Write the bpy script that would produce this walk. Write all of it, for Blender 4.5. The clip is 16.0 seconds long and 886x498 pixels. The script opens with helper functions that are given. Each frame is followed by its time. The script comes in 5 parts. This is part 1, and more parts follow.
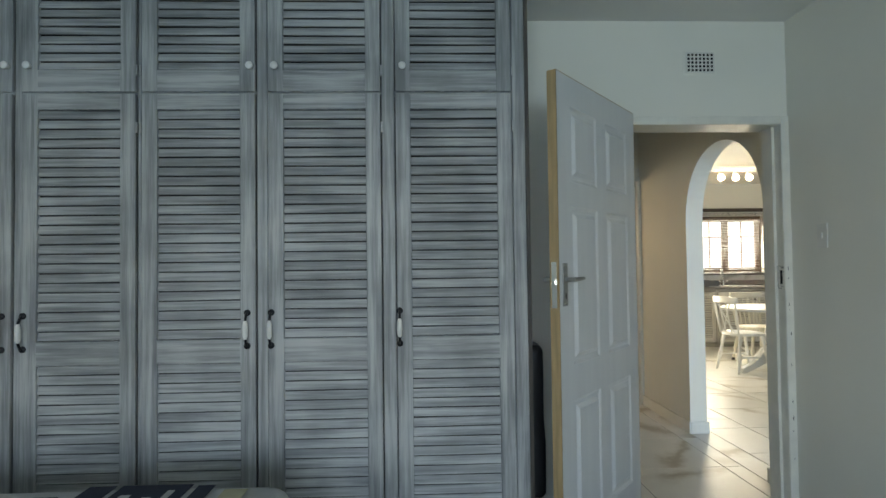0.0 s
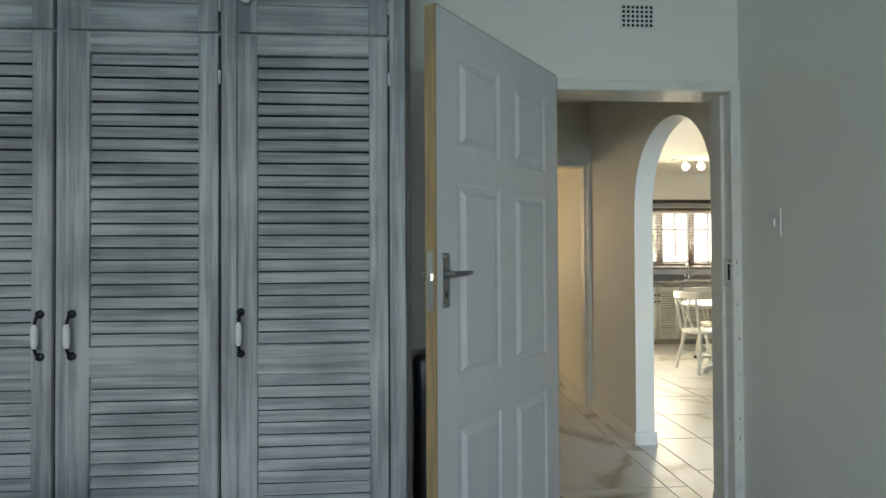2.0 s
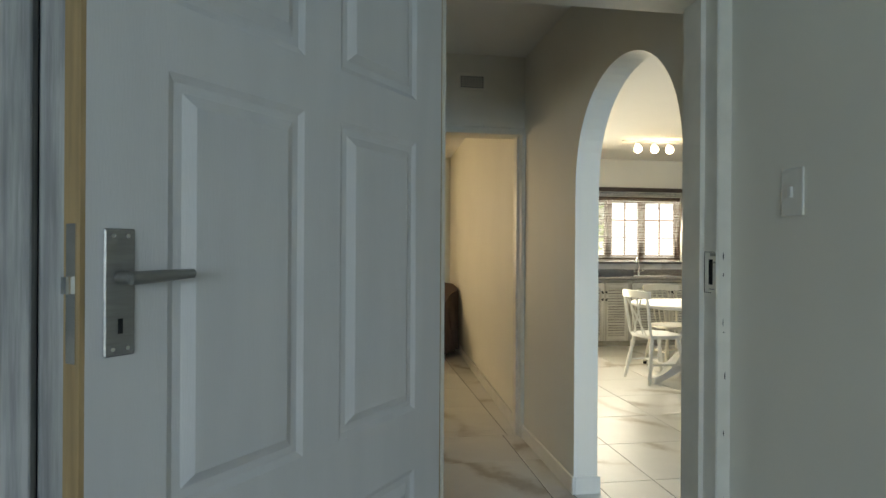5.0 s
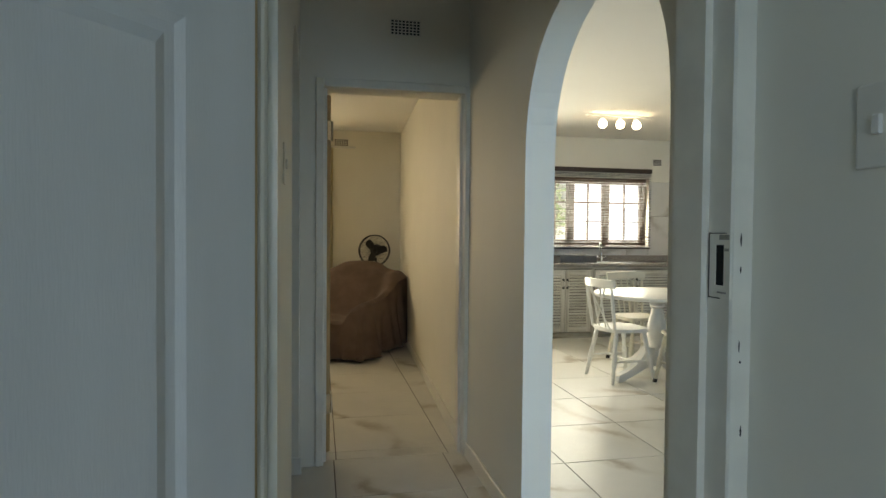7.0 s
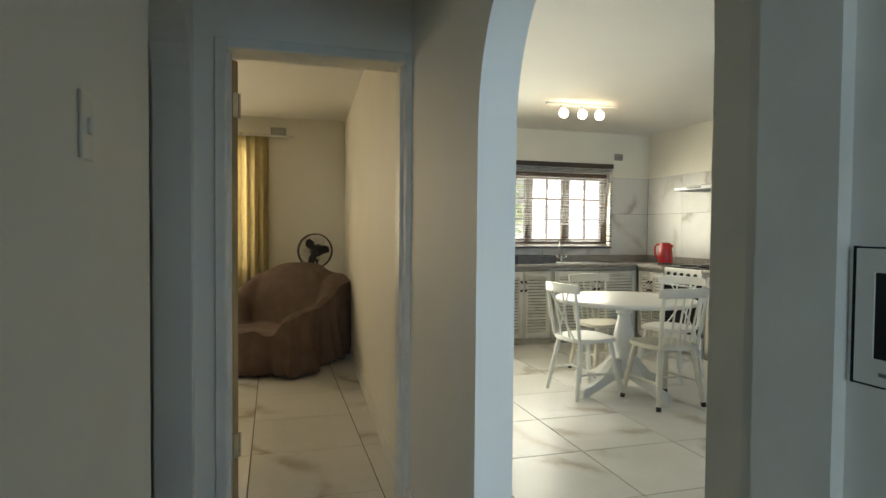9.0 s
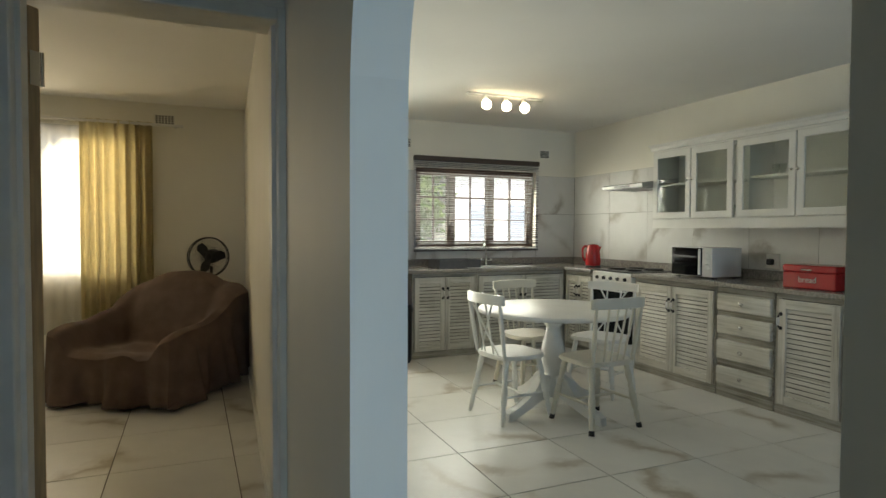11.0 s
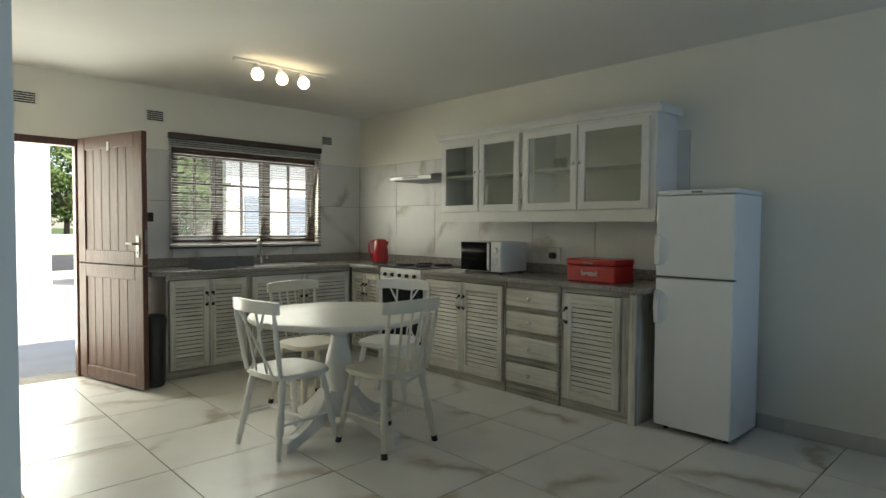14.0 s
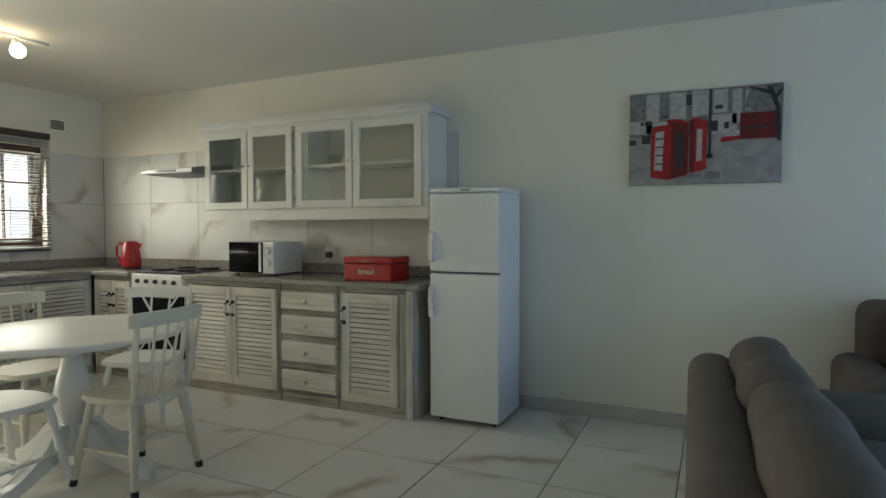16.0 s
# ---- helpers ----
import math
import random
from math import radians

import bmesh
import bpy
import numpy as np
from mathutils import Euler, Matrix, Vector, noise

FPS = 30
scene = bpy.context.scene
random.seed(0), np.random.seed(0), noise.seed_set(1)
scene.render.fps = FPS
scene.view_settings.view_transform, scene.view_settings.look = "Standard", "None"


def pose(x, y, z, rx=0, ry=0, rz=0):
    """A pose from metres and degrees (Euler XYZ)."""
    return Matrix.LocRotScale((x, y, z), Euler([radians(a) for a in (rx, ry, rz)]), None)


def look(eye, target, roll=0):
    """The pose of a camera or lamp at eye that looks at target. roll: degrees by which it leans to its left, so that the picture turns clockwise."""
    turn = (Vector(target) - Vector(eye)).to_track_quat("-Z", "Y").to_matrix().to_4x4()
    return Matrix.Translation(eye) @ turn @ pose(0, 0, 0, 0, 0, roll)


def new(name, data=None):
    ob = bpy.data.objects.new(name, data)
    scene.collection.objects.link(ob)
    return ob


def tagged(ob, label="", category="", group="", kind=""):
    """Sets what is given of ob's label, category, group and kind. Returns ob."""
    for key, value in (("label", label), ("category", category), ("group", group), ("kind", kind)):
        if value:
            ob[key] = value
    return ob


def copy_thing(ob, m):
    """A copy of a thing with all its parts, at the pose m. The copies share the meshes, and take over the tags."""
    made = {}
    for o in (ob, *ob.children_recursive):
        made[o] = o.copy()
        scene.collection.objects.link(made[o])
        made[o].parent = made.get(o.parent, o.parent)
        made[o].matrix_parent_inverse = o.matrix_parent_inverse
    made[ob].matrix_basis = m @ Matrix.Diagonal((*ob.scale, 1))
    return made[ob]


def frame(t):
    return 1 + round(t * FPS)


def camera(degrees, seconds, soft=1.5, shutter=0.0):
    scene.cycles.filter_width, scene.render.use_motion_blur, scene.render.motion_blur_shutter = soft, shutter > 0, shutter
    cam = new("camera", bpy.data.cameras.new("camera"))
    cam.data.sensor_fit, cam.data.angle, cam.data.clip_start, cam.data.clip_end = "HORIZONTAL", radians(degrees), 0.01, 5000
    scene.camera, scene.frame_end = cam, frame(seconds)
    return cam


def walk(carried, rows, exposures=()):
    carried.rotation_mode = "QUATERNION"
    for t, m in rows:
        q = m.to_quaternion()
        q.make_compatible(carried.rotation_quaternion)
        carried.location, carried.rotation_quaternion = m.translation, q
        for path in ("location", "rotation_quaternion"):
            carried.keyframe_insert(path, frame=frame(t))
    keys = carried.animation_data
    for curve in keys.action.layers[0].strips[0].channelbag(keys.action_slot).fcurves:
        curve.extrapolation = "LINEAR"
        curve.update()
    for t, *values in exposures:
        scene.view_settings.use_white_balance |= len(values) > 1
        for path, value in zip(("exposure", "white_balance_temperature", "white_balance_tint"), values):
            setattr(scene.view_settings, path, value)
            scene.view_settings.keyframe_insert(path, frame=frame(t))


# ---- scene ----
cam = camera(74.0, 16.0)
PATH = [
    (0, (-0.007, -0.202, 1.28), (0.07, 1.796, 1.335), -0.7),
    (0.5, (0.119, -0.104, 1.287), (0.215, 1.893, 1.339), -0.6),
    (1, (0.244, 0.014, 1.28), (0.357, 2.01, 1.327), -0.6),
    (1.5, (0.346, 0.121, 1.276), (0.47, 2.117, 1.311), -0.5),
    (2, (0.425, 0.288, 1.269), (0.567, 2.282, 1.297), -0.3),
    (2.5, (0.488, 0.475, 1.279), (0.648, 2.469, 1.299), -0.1),
    (3, (0.554, 0.618, 1.263), (0.742, 2.609, 1.281), 0.1),
    (3.5, (0.672, 0.791, 1.275), (0.883, 2.779, 1.29), 0.2),
    (4, (0.77, 0.927, 1.277), (1.008, 2.913, 1.287), 0.3),
    (4.5, (0.814, 1.067, 1.256), (1.079, 3.049, 1.263), 0.4),
    (4.7, (0.833, 1.144, 1.258), (1.111, 3.124, 1.263), 0.4),
    (6.8, (1.162, 1.831, 1.244), (1.566, 3.789, 1.196), 0.3),
    (7, (1.179, 1.883, 1.247), (1.592, 3.84, 1.196), 0.5),
    (7.5, (1.224, 2.043, 1.258), (1.664, 3.993, 1.2), 0.6),
    (8, (1.268, 2.204, 1.259), (1.745, 4.145, 1.201), 0.6),
    (8.5, (1.305, 2.321, 1.264), (1.823, 4.251, 1.204), 0.6),
    (9, (1.394, 2.444, 1.263), (1.949, 4.364, 1.204), 0.5),
    (11.3, (1.722, 3.030, 1.303), (2.550, 4.854, 1.234), 0.5),
    (11.5, (1.740, 3.079, 1.304), (2.598, 4.889, 1.229), 0.7),
    (12, (1.822, 3.193, 1.295), (2.776, 4.953, 1.219), 0.6),
    (12.5, (1.881, 3.295, 1.281), (2.948, 4.985, 1.205), 0.6),
    (13, (1.933, 3.355, 1.28), (3.094, 4.982, 1.204), 0.6),
    (13.5, (1.982, 3.387, 1.274), (3.241, 4.94, 1.201), 0.5),
    (14, (2.026, 3.459, 1.286), (3.404, 4.891, 1.212), 0.4),
    (14.5, (2.055, 3.526, 1.287), (3.572, 4.814, 1.215), 0.3),
    (15, (2.080, 3.547, 1.282), (3.716, 4.684, 1.211), 0.2),
    (15.5, (2.112, 3.533, 1.268), (3.853, 4.51, 1.202), 0.1),
    (16, (2.158, 3.526, 1.269), (3.971, 4.365, 1.198), -0.1),
]
walk(cam, [(t, look(eye, target, roll)) for t, eye, target, roll in PATH],
     exposures=[(0.0, 2.42, 8200, 15), (3.0, 2.33, 8200, 15), (4.7, 2.20, 8200, 14), (7.0, 2.04, 7700, 12), (8.5, 2.00, 7400, 11), (9.2, 1.95, 7300, 11), (11.5, 1.33, 7000, 10), (12.5, 1.30, 7000, 10), (13.5, 1.14, 6900, 10), (14.0, 1.02, 6900, 10), (14.5, 0.82, 6900, 10), (15.2, 1.05, 6900, 10), (16.0, 1.40, 6900, 10)])

# ---- world, sun, large lights ----
world = bpy.data.worlds.new("sky")
scene.world = world
world.use_nodes = True
wn = world.node_tree
sky = wn.nodes.new("ShaderNodeTexSky")
sky.sky_type, sky.sun_disc = "NISHITA", False
SUN_EL, SUN_AZ = 58.0, 165.0        # degrees; azimuth clockwise from +y
sky.sun_elevation, sky.sun_rotation = radians(SUN_EL), radians(SUN_AZ)
wn.links.new(sky.outputs[0], wn.nodes["Background"].inputs[0])
wn.nodes["Background"].inputs[1].default_value = 0.15
sun = new("sun", bpy.data.lights.new("sun", "SUN"))
sun.data.energy, sun.data.angle, sun.data.color = 5.0, radians(0.6), (1.0, 0.95, 0.86)
sun_from = Vector((math.sin(radians(SUN_AZ)) * math.cos(radians(SUN_EL)), math.cos(radians(SUN_AZ)) * math.cos(radians(SUN_EL)), math.sin(radians(SUN_EL))))
sun.matrix_world = look(sun_from * 30, (0, 0, 0))


def window_light(name, eye, target, w, h, watts, colour):
    """Sky light standing in a window's opening."""
    ob = new(name, bpy.data.lights.new(name, "AREA"))
    ob.data.shape, ob.data.size, ob.data.size_y, ob.data.energy, ob.data.color = "RECTANGLE", w, h, watts, colour
    ob.matrix_world = look(eye, target)
    return ob


BLUE, DEEP, WHITE, WARM = (0.39, 0.64, 1.0), (0.27, 0.53, 1.0), (0.94, 0.98, 0.87), (1.0, 0.86, 0.60)
window_light("bedroom_window_light", (-0.2, -3.42, 1.62), (-0.2, 0, 2.1), 2.4, 0.9, 18, BLUE)
window_light("living_window_light", (4.2, -1.42, 1.35), (4.2, 3, 1.3), 2.4, 1.9, 19, DEEP)
window_light("kitchen_window_light", (4.78, 9.20, 1.55), (4.78, 5, 0.9), 1.5, 0.9, 16, WHITE)
window_light("door_light", (2.85, 9.42, 1.1), (3.0, 5, 0.6), 0.8, 1.9, 20, WHITE)
window_light("lounge_window_light", (0.0, 9.41, 1.5), (0.3, 6, 1.0), 2.2, 1.3, 11.5, WARM)

# ---- materials ----
def nodes_of(name):
    m = bpy.data.materials.new(name)
    m.use_nodes = True
    return m, m.node_tree, m.node_tree.nodes["Principled BSDF"]


def node(t, kind, **values):
    n = t.nodes.new(kind)
    for k, v in values.items():
        n.inputs[k.replace("_", " ")].default_value = v
    return n


def coords(t, scale=(1, 1, 1), shuffle=False):
    c = t.nodes.new("ShaderNodeTexCoord")
    m = t.nodes.new("ShaderNodeMapping")
    m.inputs["Scale"].default_value = scale
    t.links.new(c.outputs["Object"], m.inputs["Vector"])
    if shuffle:
        info = t.nodes.new("ShaderNodeObjectInfo")
        mul = t.nodes.new("ShaderNodeVectorMath")
        mul.operation = "MULTIPLY"
        mul.inputs[1].default_value = (37.0, 23.0, 51.0)
        comb = t.nodes.new("ShaderNodeCombineXYZ")
        for i in range(3):
            t.links.new(info.outputs["Random"], comb.inputs[i])
        t.links.new(comb.outputs[0], mul.inputs[0])
        t.links.new(mul.outputs[0], m.inputs["Location"])
    return m.outputs["Vector"]


def ramp(t, fac, stops):
    r = t.nodes.new("ShaderNodeValToRGB")
    while len(r.color_ramp.elements) < len(stops):
        r.color_ramp.elements.new(0.5)
    for e, (p, c) in zip(r.color_ramp.elements, stops):
        e.position, e.color = p, (*c, 1)
    t.links.new(fac, r.inputs[0])
    return r.outputs[0]


def bump(t, b, height, strength, distance=0.002):
    n = t.nodes.new("ShaderNodeBump")
    n.inputs["Strength"].default_value, n.inputs["Distance"].default_value = strength, distance
    t.links.new(height, n.inputs["Height"])
    t.links.new(n.outputs[0], b.inputs["Normal"])


def surface(name, colour, dark=0.9, scale=6.0, rough=0.5, metal=0.0, relief=0.15, fine=90.0, stretch=(1, 1, 1), shuffle=False, distance=0.002):
    """Two scales of noise on one colour: broad stains and a fine grain with relief."""
    m, t, b = nodes_of(name)
    v = coords(t, stretch, shuffle)
    broad = node(t, "ShaderNodeTexNoise", Scale=scale, Detail=4.0)
    grain = node(t, "ShaderNodeTexNoise", Scale=fine, Detail=3.0)
    for n in (broad, grain):
        t.links.new(v, n.inputs["Vector"])
    c0 = tuple(c * dark for c in colour)
    base = ramp(t, broad.outputs["Fac"], [(0.35, c0), (0.65, colour)])
    t.links.new(base, b.inputs["Base Color"])
    b.inputs["Roughness"].default_value, b.inputs["Metallic"].default_value = rough, metal
    bump(t, b, grain.outputs["Fac"], relief, distance)
    return m


def washed_wood(name, axis, dark=(0.150, 0.156, 0.158), mid=(0.25, 0.258, 0.256), light=(0.43, 0.437, 0.425)):
    """Pale lime wash dragged over dark timber: streaks along the grain, darker smudges at random."""
    m, t, b = nodes_of(name)
    s = [26.0, 26.0, 26.0]
    s[axis] = 1.1
    v = coords(t, tuple(s), True)
    streak = node(t, "ShaderNodeTexNoise", Scale=1.6, Detail=6.0, Roughness=0.65)
    t.links.new(v, streak.inputs["Vector"])
    smudge = node(t, "ShaderNodeTexNoise", Scale=3.2, Detail=3.0)
    place = t.nodes.new("ShaderNodeNewGeometry")
    t.links.new(place.outputs["Position"], smudge.inputs["Vector"])
    add = t.nodes.new("ShaderNodeMath")
    add.operation = "ADD"
    half = t.nodes.new("ShaderNodeMath")
    half.operation = "MULTIPLY"
    half.inputs[1].default_value = 0.5
    t.links.new(smudge.outputs["Fac"], half.inputs[0])
    t.links.new(streak.outputs["Fac"], add.inputs[0])
    t.links.new(half.outputs[0], add.inputs[1])
    base = ramp(t, add.outputs[0], [(0.53, dark), (0.70, mid), (0.90, light)])
    t.links.new(base, b.inputs["Base Color"])
    b.inputs["Roughness"].default_value = 0.5
    bump(t, b, streak.outputs["Fac"], 0.3, 0.002)
    return m


def marble(name, ground, vein, scale, shuffle=True, rough=0.12, amount=0.9, flat=True):
    """Glazed tile with sparse broken veins."""
    m, t, b = nodes_of(name)
    v = coords(t, (1, 1, 1), shuffle)
    if shuffle:
        spin = t.nodes.new("ShaderNodeVectorRotate")
        spin.rotation_type = "Z_AXIS" if flat else "X_AXIS"
        info = t.nodes.new("ShaderNodeObjectInfo")
        turn = t.nodes.new("ShaderNodeMath")
        turn.operation = "MULTIPLY"
        turn.inputs[1].default_value = 20.0
        t.links.new(info.outputs["Random"], turn.inputs[0])
        t.links.new(turn.outputs[0], spin.inputs["Angle"])
        t.links.new(v, spin.inputs["Vector"])
        v = spin.outputs[0]
    warp = node(t, "ShaderNodeTexNoise", Scale=2.2 * scale, Detail=5.0, Roughness=0.6)
    t.links.new(v, warp.inputs["Vector"])
    mix = t.nodes.new("ShaderNodeVectorMath")
    mix.operation = "MULTIPLY_ADD"
    mix.inputs[1].default_value = (0.38, 0.38, 0.38)
    t.links.new(warp.outputs["Color"], mix.inputs[0])
    t.links.new(v, mix.inputs[2])
    wave = t.nodes.new("ShaderNodeTexWave")
    wave.wave_type, wave.bands_direction = "BANDS", "DIAGONAL"
    wave.inputs["Scale"].default_value, wave.inputs["Distortion"].default_value = 0.62 * scale, 1.6
    wave.inputs["Detail"].default_value = 3.0
    t.links.new(mix.outputs[0], wave.inputs["Vector"])
    thin = ramp(t, wave.outputs["Fac"], [(0.0, (1, 1, 1)), (0.014, (0.72, 0.72, 0.72)), (0.045, (0.34, 0.34, 0.34)), (0.16, (0, 0, 0))])
    patch = node(t, "ShaderNodeTexNoise", Scale=1.7 * scale, Detail=2.0)
    t.links.new(v, patch.inputs["Vector"])
    gate = ramp(t, patch.outputs["Fac"], [(0.40, (0, 0, 0)), (0.58, (amount, amount, amount))])
    mul = t.nodes.new("ShaderNodeMath")
    mul.operation = "MULTIPLY"
    t.links.new(thin, mul.inputs[0])
    t.links.new(gate, mul.inputs[1])
    cloud = ramp(t, warp.outputs["Fac"], [(0.3, tuple(c * 0.9 for c in ground)), (0.6, ground)])
    col = t.nodes.new("ShaderNodeMixRGB")
    t.links.new(mul.outputs[0], col.inputs[0])
    t.links.new(cloud, col.inputs[1])
    col.inputs[2].default_value = (*vein, 1)
    t.links.new(col.outputs[0], b.inputs["Base Color"])
    b.inputs["Roughness"].default_value = rough
    return m


def glow(name, colour, strength):
    m, t, b = nodes_of(name)
    b.inputs["Base Color"].default_value = (*colour, 1)
    b.inputs["Emission Color"].default_value, b.inputs["Emission Strength"].default_value = (*colour, 1), strength
    return m


def glass(name, colour=(1, 1, 1), rough=0.0, clear=0.9):
    """A thin pane: mostly clear, with a glossy skin."""
    m, t, b = nodes_of(name)
    out = t.nodes["Material Output"]
    clearn = t.nodes.new("ShaderNodeBsdfTransparent")
    clearn.inputs[0].default_value = (*colour, 1)
    gloss = t.nodes.new("ShaderNodeBsdfGlossy")
    gloss.inputs["Roughness"].default_value = rough + 0.03
    mix = t.nodes.new("ShaderNodeMixShader")
    mix.inputs[0].default_value = 1 - clear
    t.links.new(clearn.outputs[0], mix.inputs[1])
    t.links.new(gloss.outputs[0], mix.inputs[2])
    t.links.new(mix.outputs[0], out.inputs[0])
    return m


M = {}
M["wall"] = surface("wall_paint", (0.83, 0.805, 0.715), 0.95, 1.3, 0.55, relief=0.12, fine=45, distance=0.003)
M["ceiling"] = surface("ceiling_paint", (0.82, 0.81, 0.77), 0.96, 1.1, 0.7, relief=0.1, fine=60)
M["trim"] = surface("trim_gloss_paint", (0.78, 0.76, 0.69), 0.93, 7, 0.32, relief=0.12, fine=40)
M["steel_frame"] = surface("painted_steel", (0.80, 0.775, 0.69), 0.9, 9, 0.35, relief=0.2, fine=50)
M["leaf"] = surface("door_paint", (0.64, 0.645, 0.64), 0.95, 3, 0.38, relief=0.18, fine=70, stretch=(6, 6, 0.7))
M["raw_pine"] = surface("raw_pine", (0.47, 0.32, 0.16), 0.72, 5, 0.55, relief=0.2, stretch=(14, 14, 1))
M["wash_x"] = washed_wood("lime_washed_wood_x", 0)
M["wash_z"] = washed_wood("lime_washed_wood_z", 2)
M["kwash_x"] = washed_wood("kitchen_washed_wood_x", 0, (0.40, 0.38, 0.32), (0.60, 0.575, 0.505), (0.72, 0.70, 0.64))
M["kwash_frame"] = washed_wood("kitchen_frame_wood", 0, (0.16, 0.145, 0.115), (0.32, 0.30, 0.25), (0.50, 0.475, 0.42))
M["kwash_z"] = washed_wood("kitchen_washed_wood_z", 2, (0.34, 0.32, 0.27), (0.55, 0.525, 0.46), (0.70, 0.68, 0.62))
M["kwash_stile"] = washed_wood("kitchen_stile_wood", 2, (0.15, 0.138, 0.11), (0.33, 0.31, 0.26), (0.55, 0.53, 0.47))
M["floor_tile"] = marble("floor_marble_tile", (0.72, 0.705, 0.66), (0.37, 0.315, 0.24), 1.0, rough=0.34)
M["wall_tile"] = marble("wall_marble_tile", (0.66, 0.655, 0.625), (0.36, 0.33, 0.28), 1.1, rough=0.42, flat=False)
M["skirting_tile"] = marble("skirting_marble_tile", (0.56, 0.545, 0.51), (0.33, 0.29, 0.24), 1.2, shuffle=False, rough=0.35)
M["grout"] = surface("grout", (0.20, 0.185, 0.16), 0.75, 10, 0.85)
M["granite"] = surface("granite_top", (0.34, 0.315, 0.285), 0.55, 60, 0.22, relief=0.03, fine=160)
M["white_gloss"] = surface("white_gloss_paint", (0.80, 0.80, 0.775), 0.95, 7, 0.22, relief=0.06, fine=40)
M["white_satin"] = surface("white_satin_paint", (0.74, 0.735, 0.70), 0.94, 6, 0.38, relief=0.10, fine=60)
M["chair_white"] = surface("chair_white", (0.78, 0.78, 0.745), 0.93, 8, 0.3, relief=0.08, fine=60)
M["chair_cream"] = surface("chair_cream", (0.70, 0.665, 0.56), 0.92, 8, 0.34, relief=0.08, fine=60)
M["fridge"] = surface("fridge_enamel", (0.76, 0.78, 0.79), 0.97, 3, 0.28, relief=0.05, fine=220)
M["chrome"] = surface("chrome", (0.72, 0.72, 0.70), 0.9, 12, 0.16, 1.0, relief=0.02)
M["dull_steel"] = surface("brushed_steel", (0.40, 0.40, 0.385), 0.85, 14, 0.48, 1.0, relief=0.05, stretch=(1, 12, 12))
M["black_iron"] = surface("black_iron", (0.025, 0.025, 0.027), 0.7, 20, 0.4, 0.6, relief=0.1)
M["porcelain"] = surface("porcelain", (0.76, 0.74, 0.69), 0.95, 30, 0.15, relief=0.0)
M["red"] = surface("red_enamel", (0.46, 0.018, 0.022), 0.85, 10, 0.2, relief=0.03)
M["black_plastic"] = surface("black_plastic", (0.02, 0.02, 0.022), 0.8, 20, 0.35, relief=0.05)
M["grey_plastic"] = surface("grey_plastic", (0.13, 0.135, 0.14), 0.85, 18, 0.4, relief=0.05)
M["black_glass"] = surface("black_glass", (0.008, 0.009, 0.010), 0.9, 4, 0.06, relief=0.0)
M["hole"] = surface("vent_shadow", (0.012, 0.011, 0.010), 0.8, 20, 0.9)
M["brown_wood"] = surface("varnished_meranti", (0.125, 0.056, 0.034), 0.55, 4, 0.5, relief=0.25, stretch=(12, 12, 0.9))
M["dark_wood"] = surface("dark_window_wood", (0.085, 0.045, 0.03), 0.6, 6, 0.4, relief=0.2, stretch=(6, 6, 1))
M["blind"] = surface("blind_slat", (0.06, 0.04, 0.03), 0.8, 9, 0.42, relief=0.1, stretch=(1, 8, 8))
M["shaded_board"] = surface("shaded_side_board", (0.075, 0.062, 0.050), 0.7, 5, 0.6, relief=0.2, stretch=(10, 10, 1))
# near-black colour holds the interior's shade, so slat gaps look dark
M["inside"] = surface("cabinet_shade", (0.055, 0.052, 0.050), 0.8, 8, 0.8)
M["throw"] = surface("brown_throw", (0.165, 0.110, 0.085), 0.72, 7, 0.9, relief=0.5, fine=260, distance=0.004)
M["curtain"] = surface("gold_curtain", (0.50, 0.44, 0.27), 0.62, 14, 0.7, relief=0.25, fine=180)
M["grey_cloth"] = surface("grey_upholstery", (0.125, 0.108, 0.098), 0.82, 7, 0.85, relief=0.4, fine=330)
M["red_cloth"] = surface("red_cushion", (0.40, 0.012, 0.018), 0.8, 9, 0.85, relief=0.4, fine=300)
M["linen"] = surface("white_linen", (0.46, 0.46, 0.45), 0.9, 5, 0.85, relief=0.35, fine=300)
M["ink"] = surface("navy_print", (0.012, 0.017, 0.035), 0.8, 9, 0.85, relief=0.3, fine=300)
M["ochre"] = surface("ochre_print", (0.42, 0.38, 0.25), 0.85, 9, 0.85, relief=0.3, fine=300)
M["low_bounce_floor"] = surface("bedroom_floor", (0.24, 0.225, 0.20), 0.85, 4, 0.5)
M["pane"] = glass("window_pane", (0.97, 0.98, 0.98))
M["cup_glass"] = glass("cabinet_glass", (0.93, 0.95, 0.93), 0.02, 0.94)
M["bulb"] = glow("lit_bulb", (1.0, 0.84, 0.55), 5.0)
M["paving"] = surface("pale_paving", (0.68, 0.66, 0.61), 0.88, 2, 0.8, relief=0.3, fine=30)
M["plaster"] = surface("white_plaster", (0.82, 0.81, 0.785), 0.95, 1, 0.8, relief=0.2, fine=30)
M["lawn"] = surface("lawn", (0.085, 0.13, 0.035), 0.6, 3, 0.9, relief=0.6, fine=60, distance=0.02)
M["asphalt"] = surface("asphalt", (0.055, 0.056, 0.06), 0.8, 2, 0.9, relief=0.4, fine=80)
M["shed_door"] = surface("shed_door_paint", (0.30, 0.36, 0.45), 0.9, 4, 0.5)
M["foliage"] = surface("foliage", (0.12, 0.19, 0.04), 0.45, 5, 0.55, relief=0.3, fine=30, shuffle=True)
M["bark"] = surface("bark", (0.14, 0.10, 0.07), 0.6, 9, 0.9, relief=0.7, fine=30, distance=0.01)
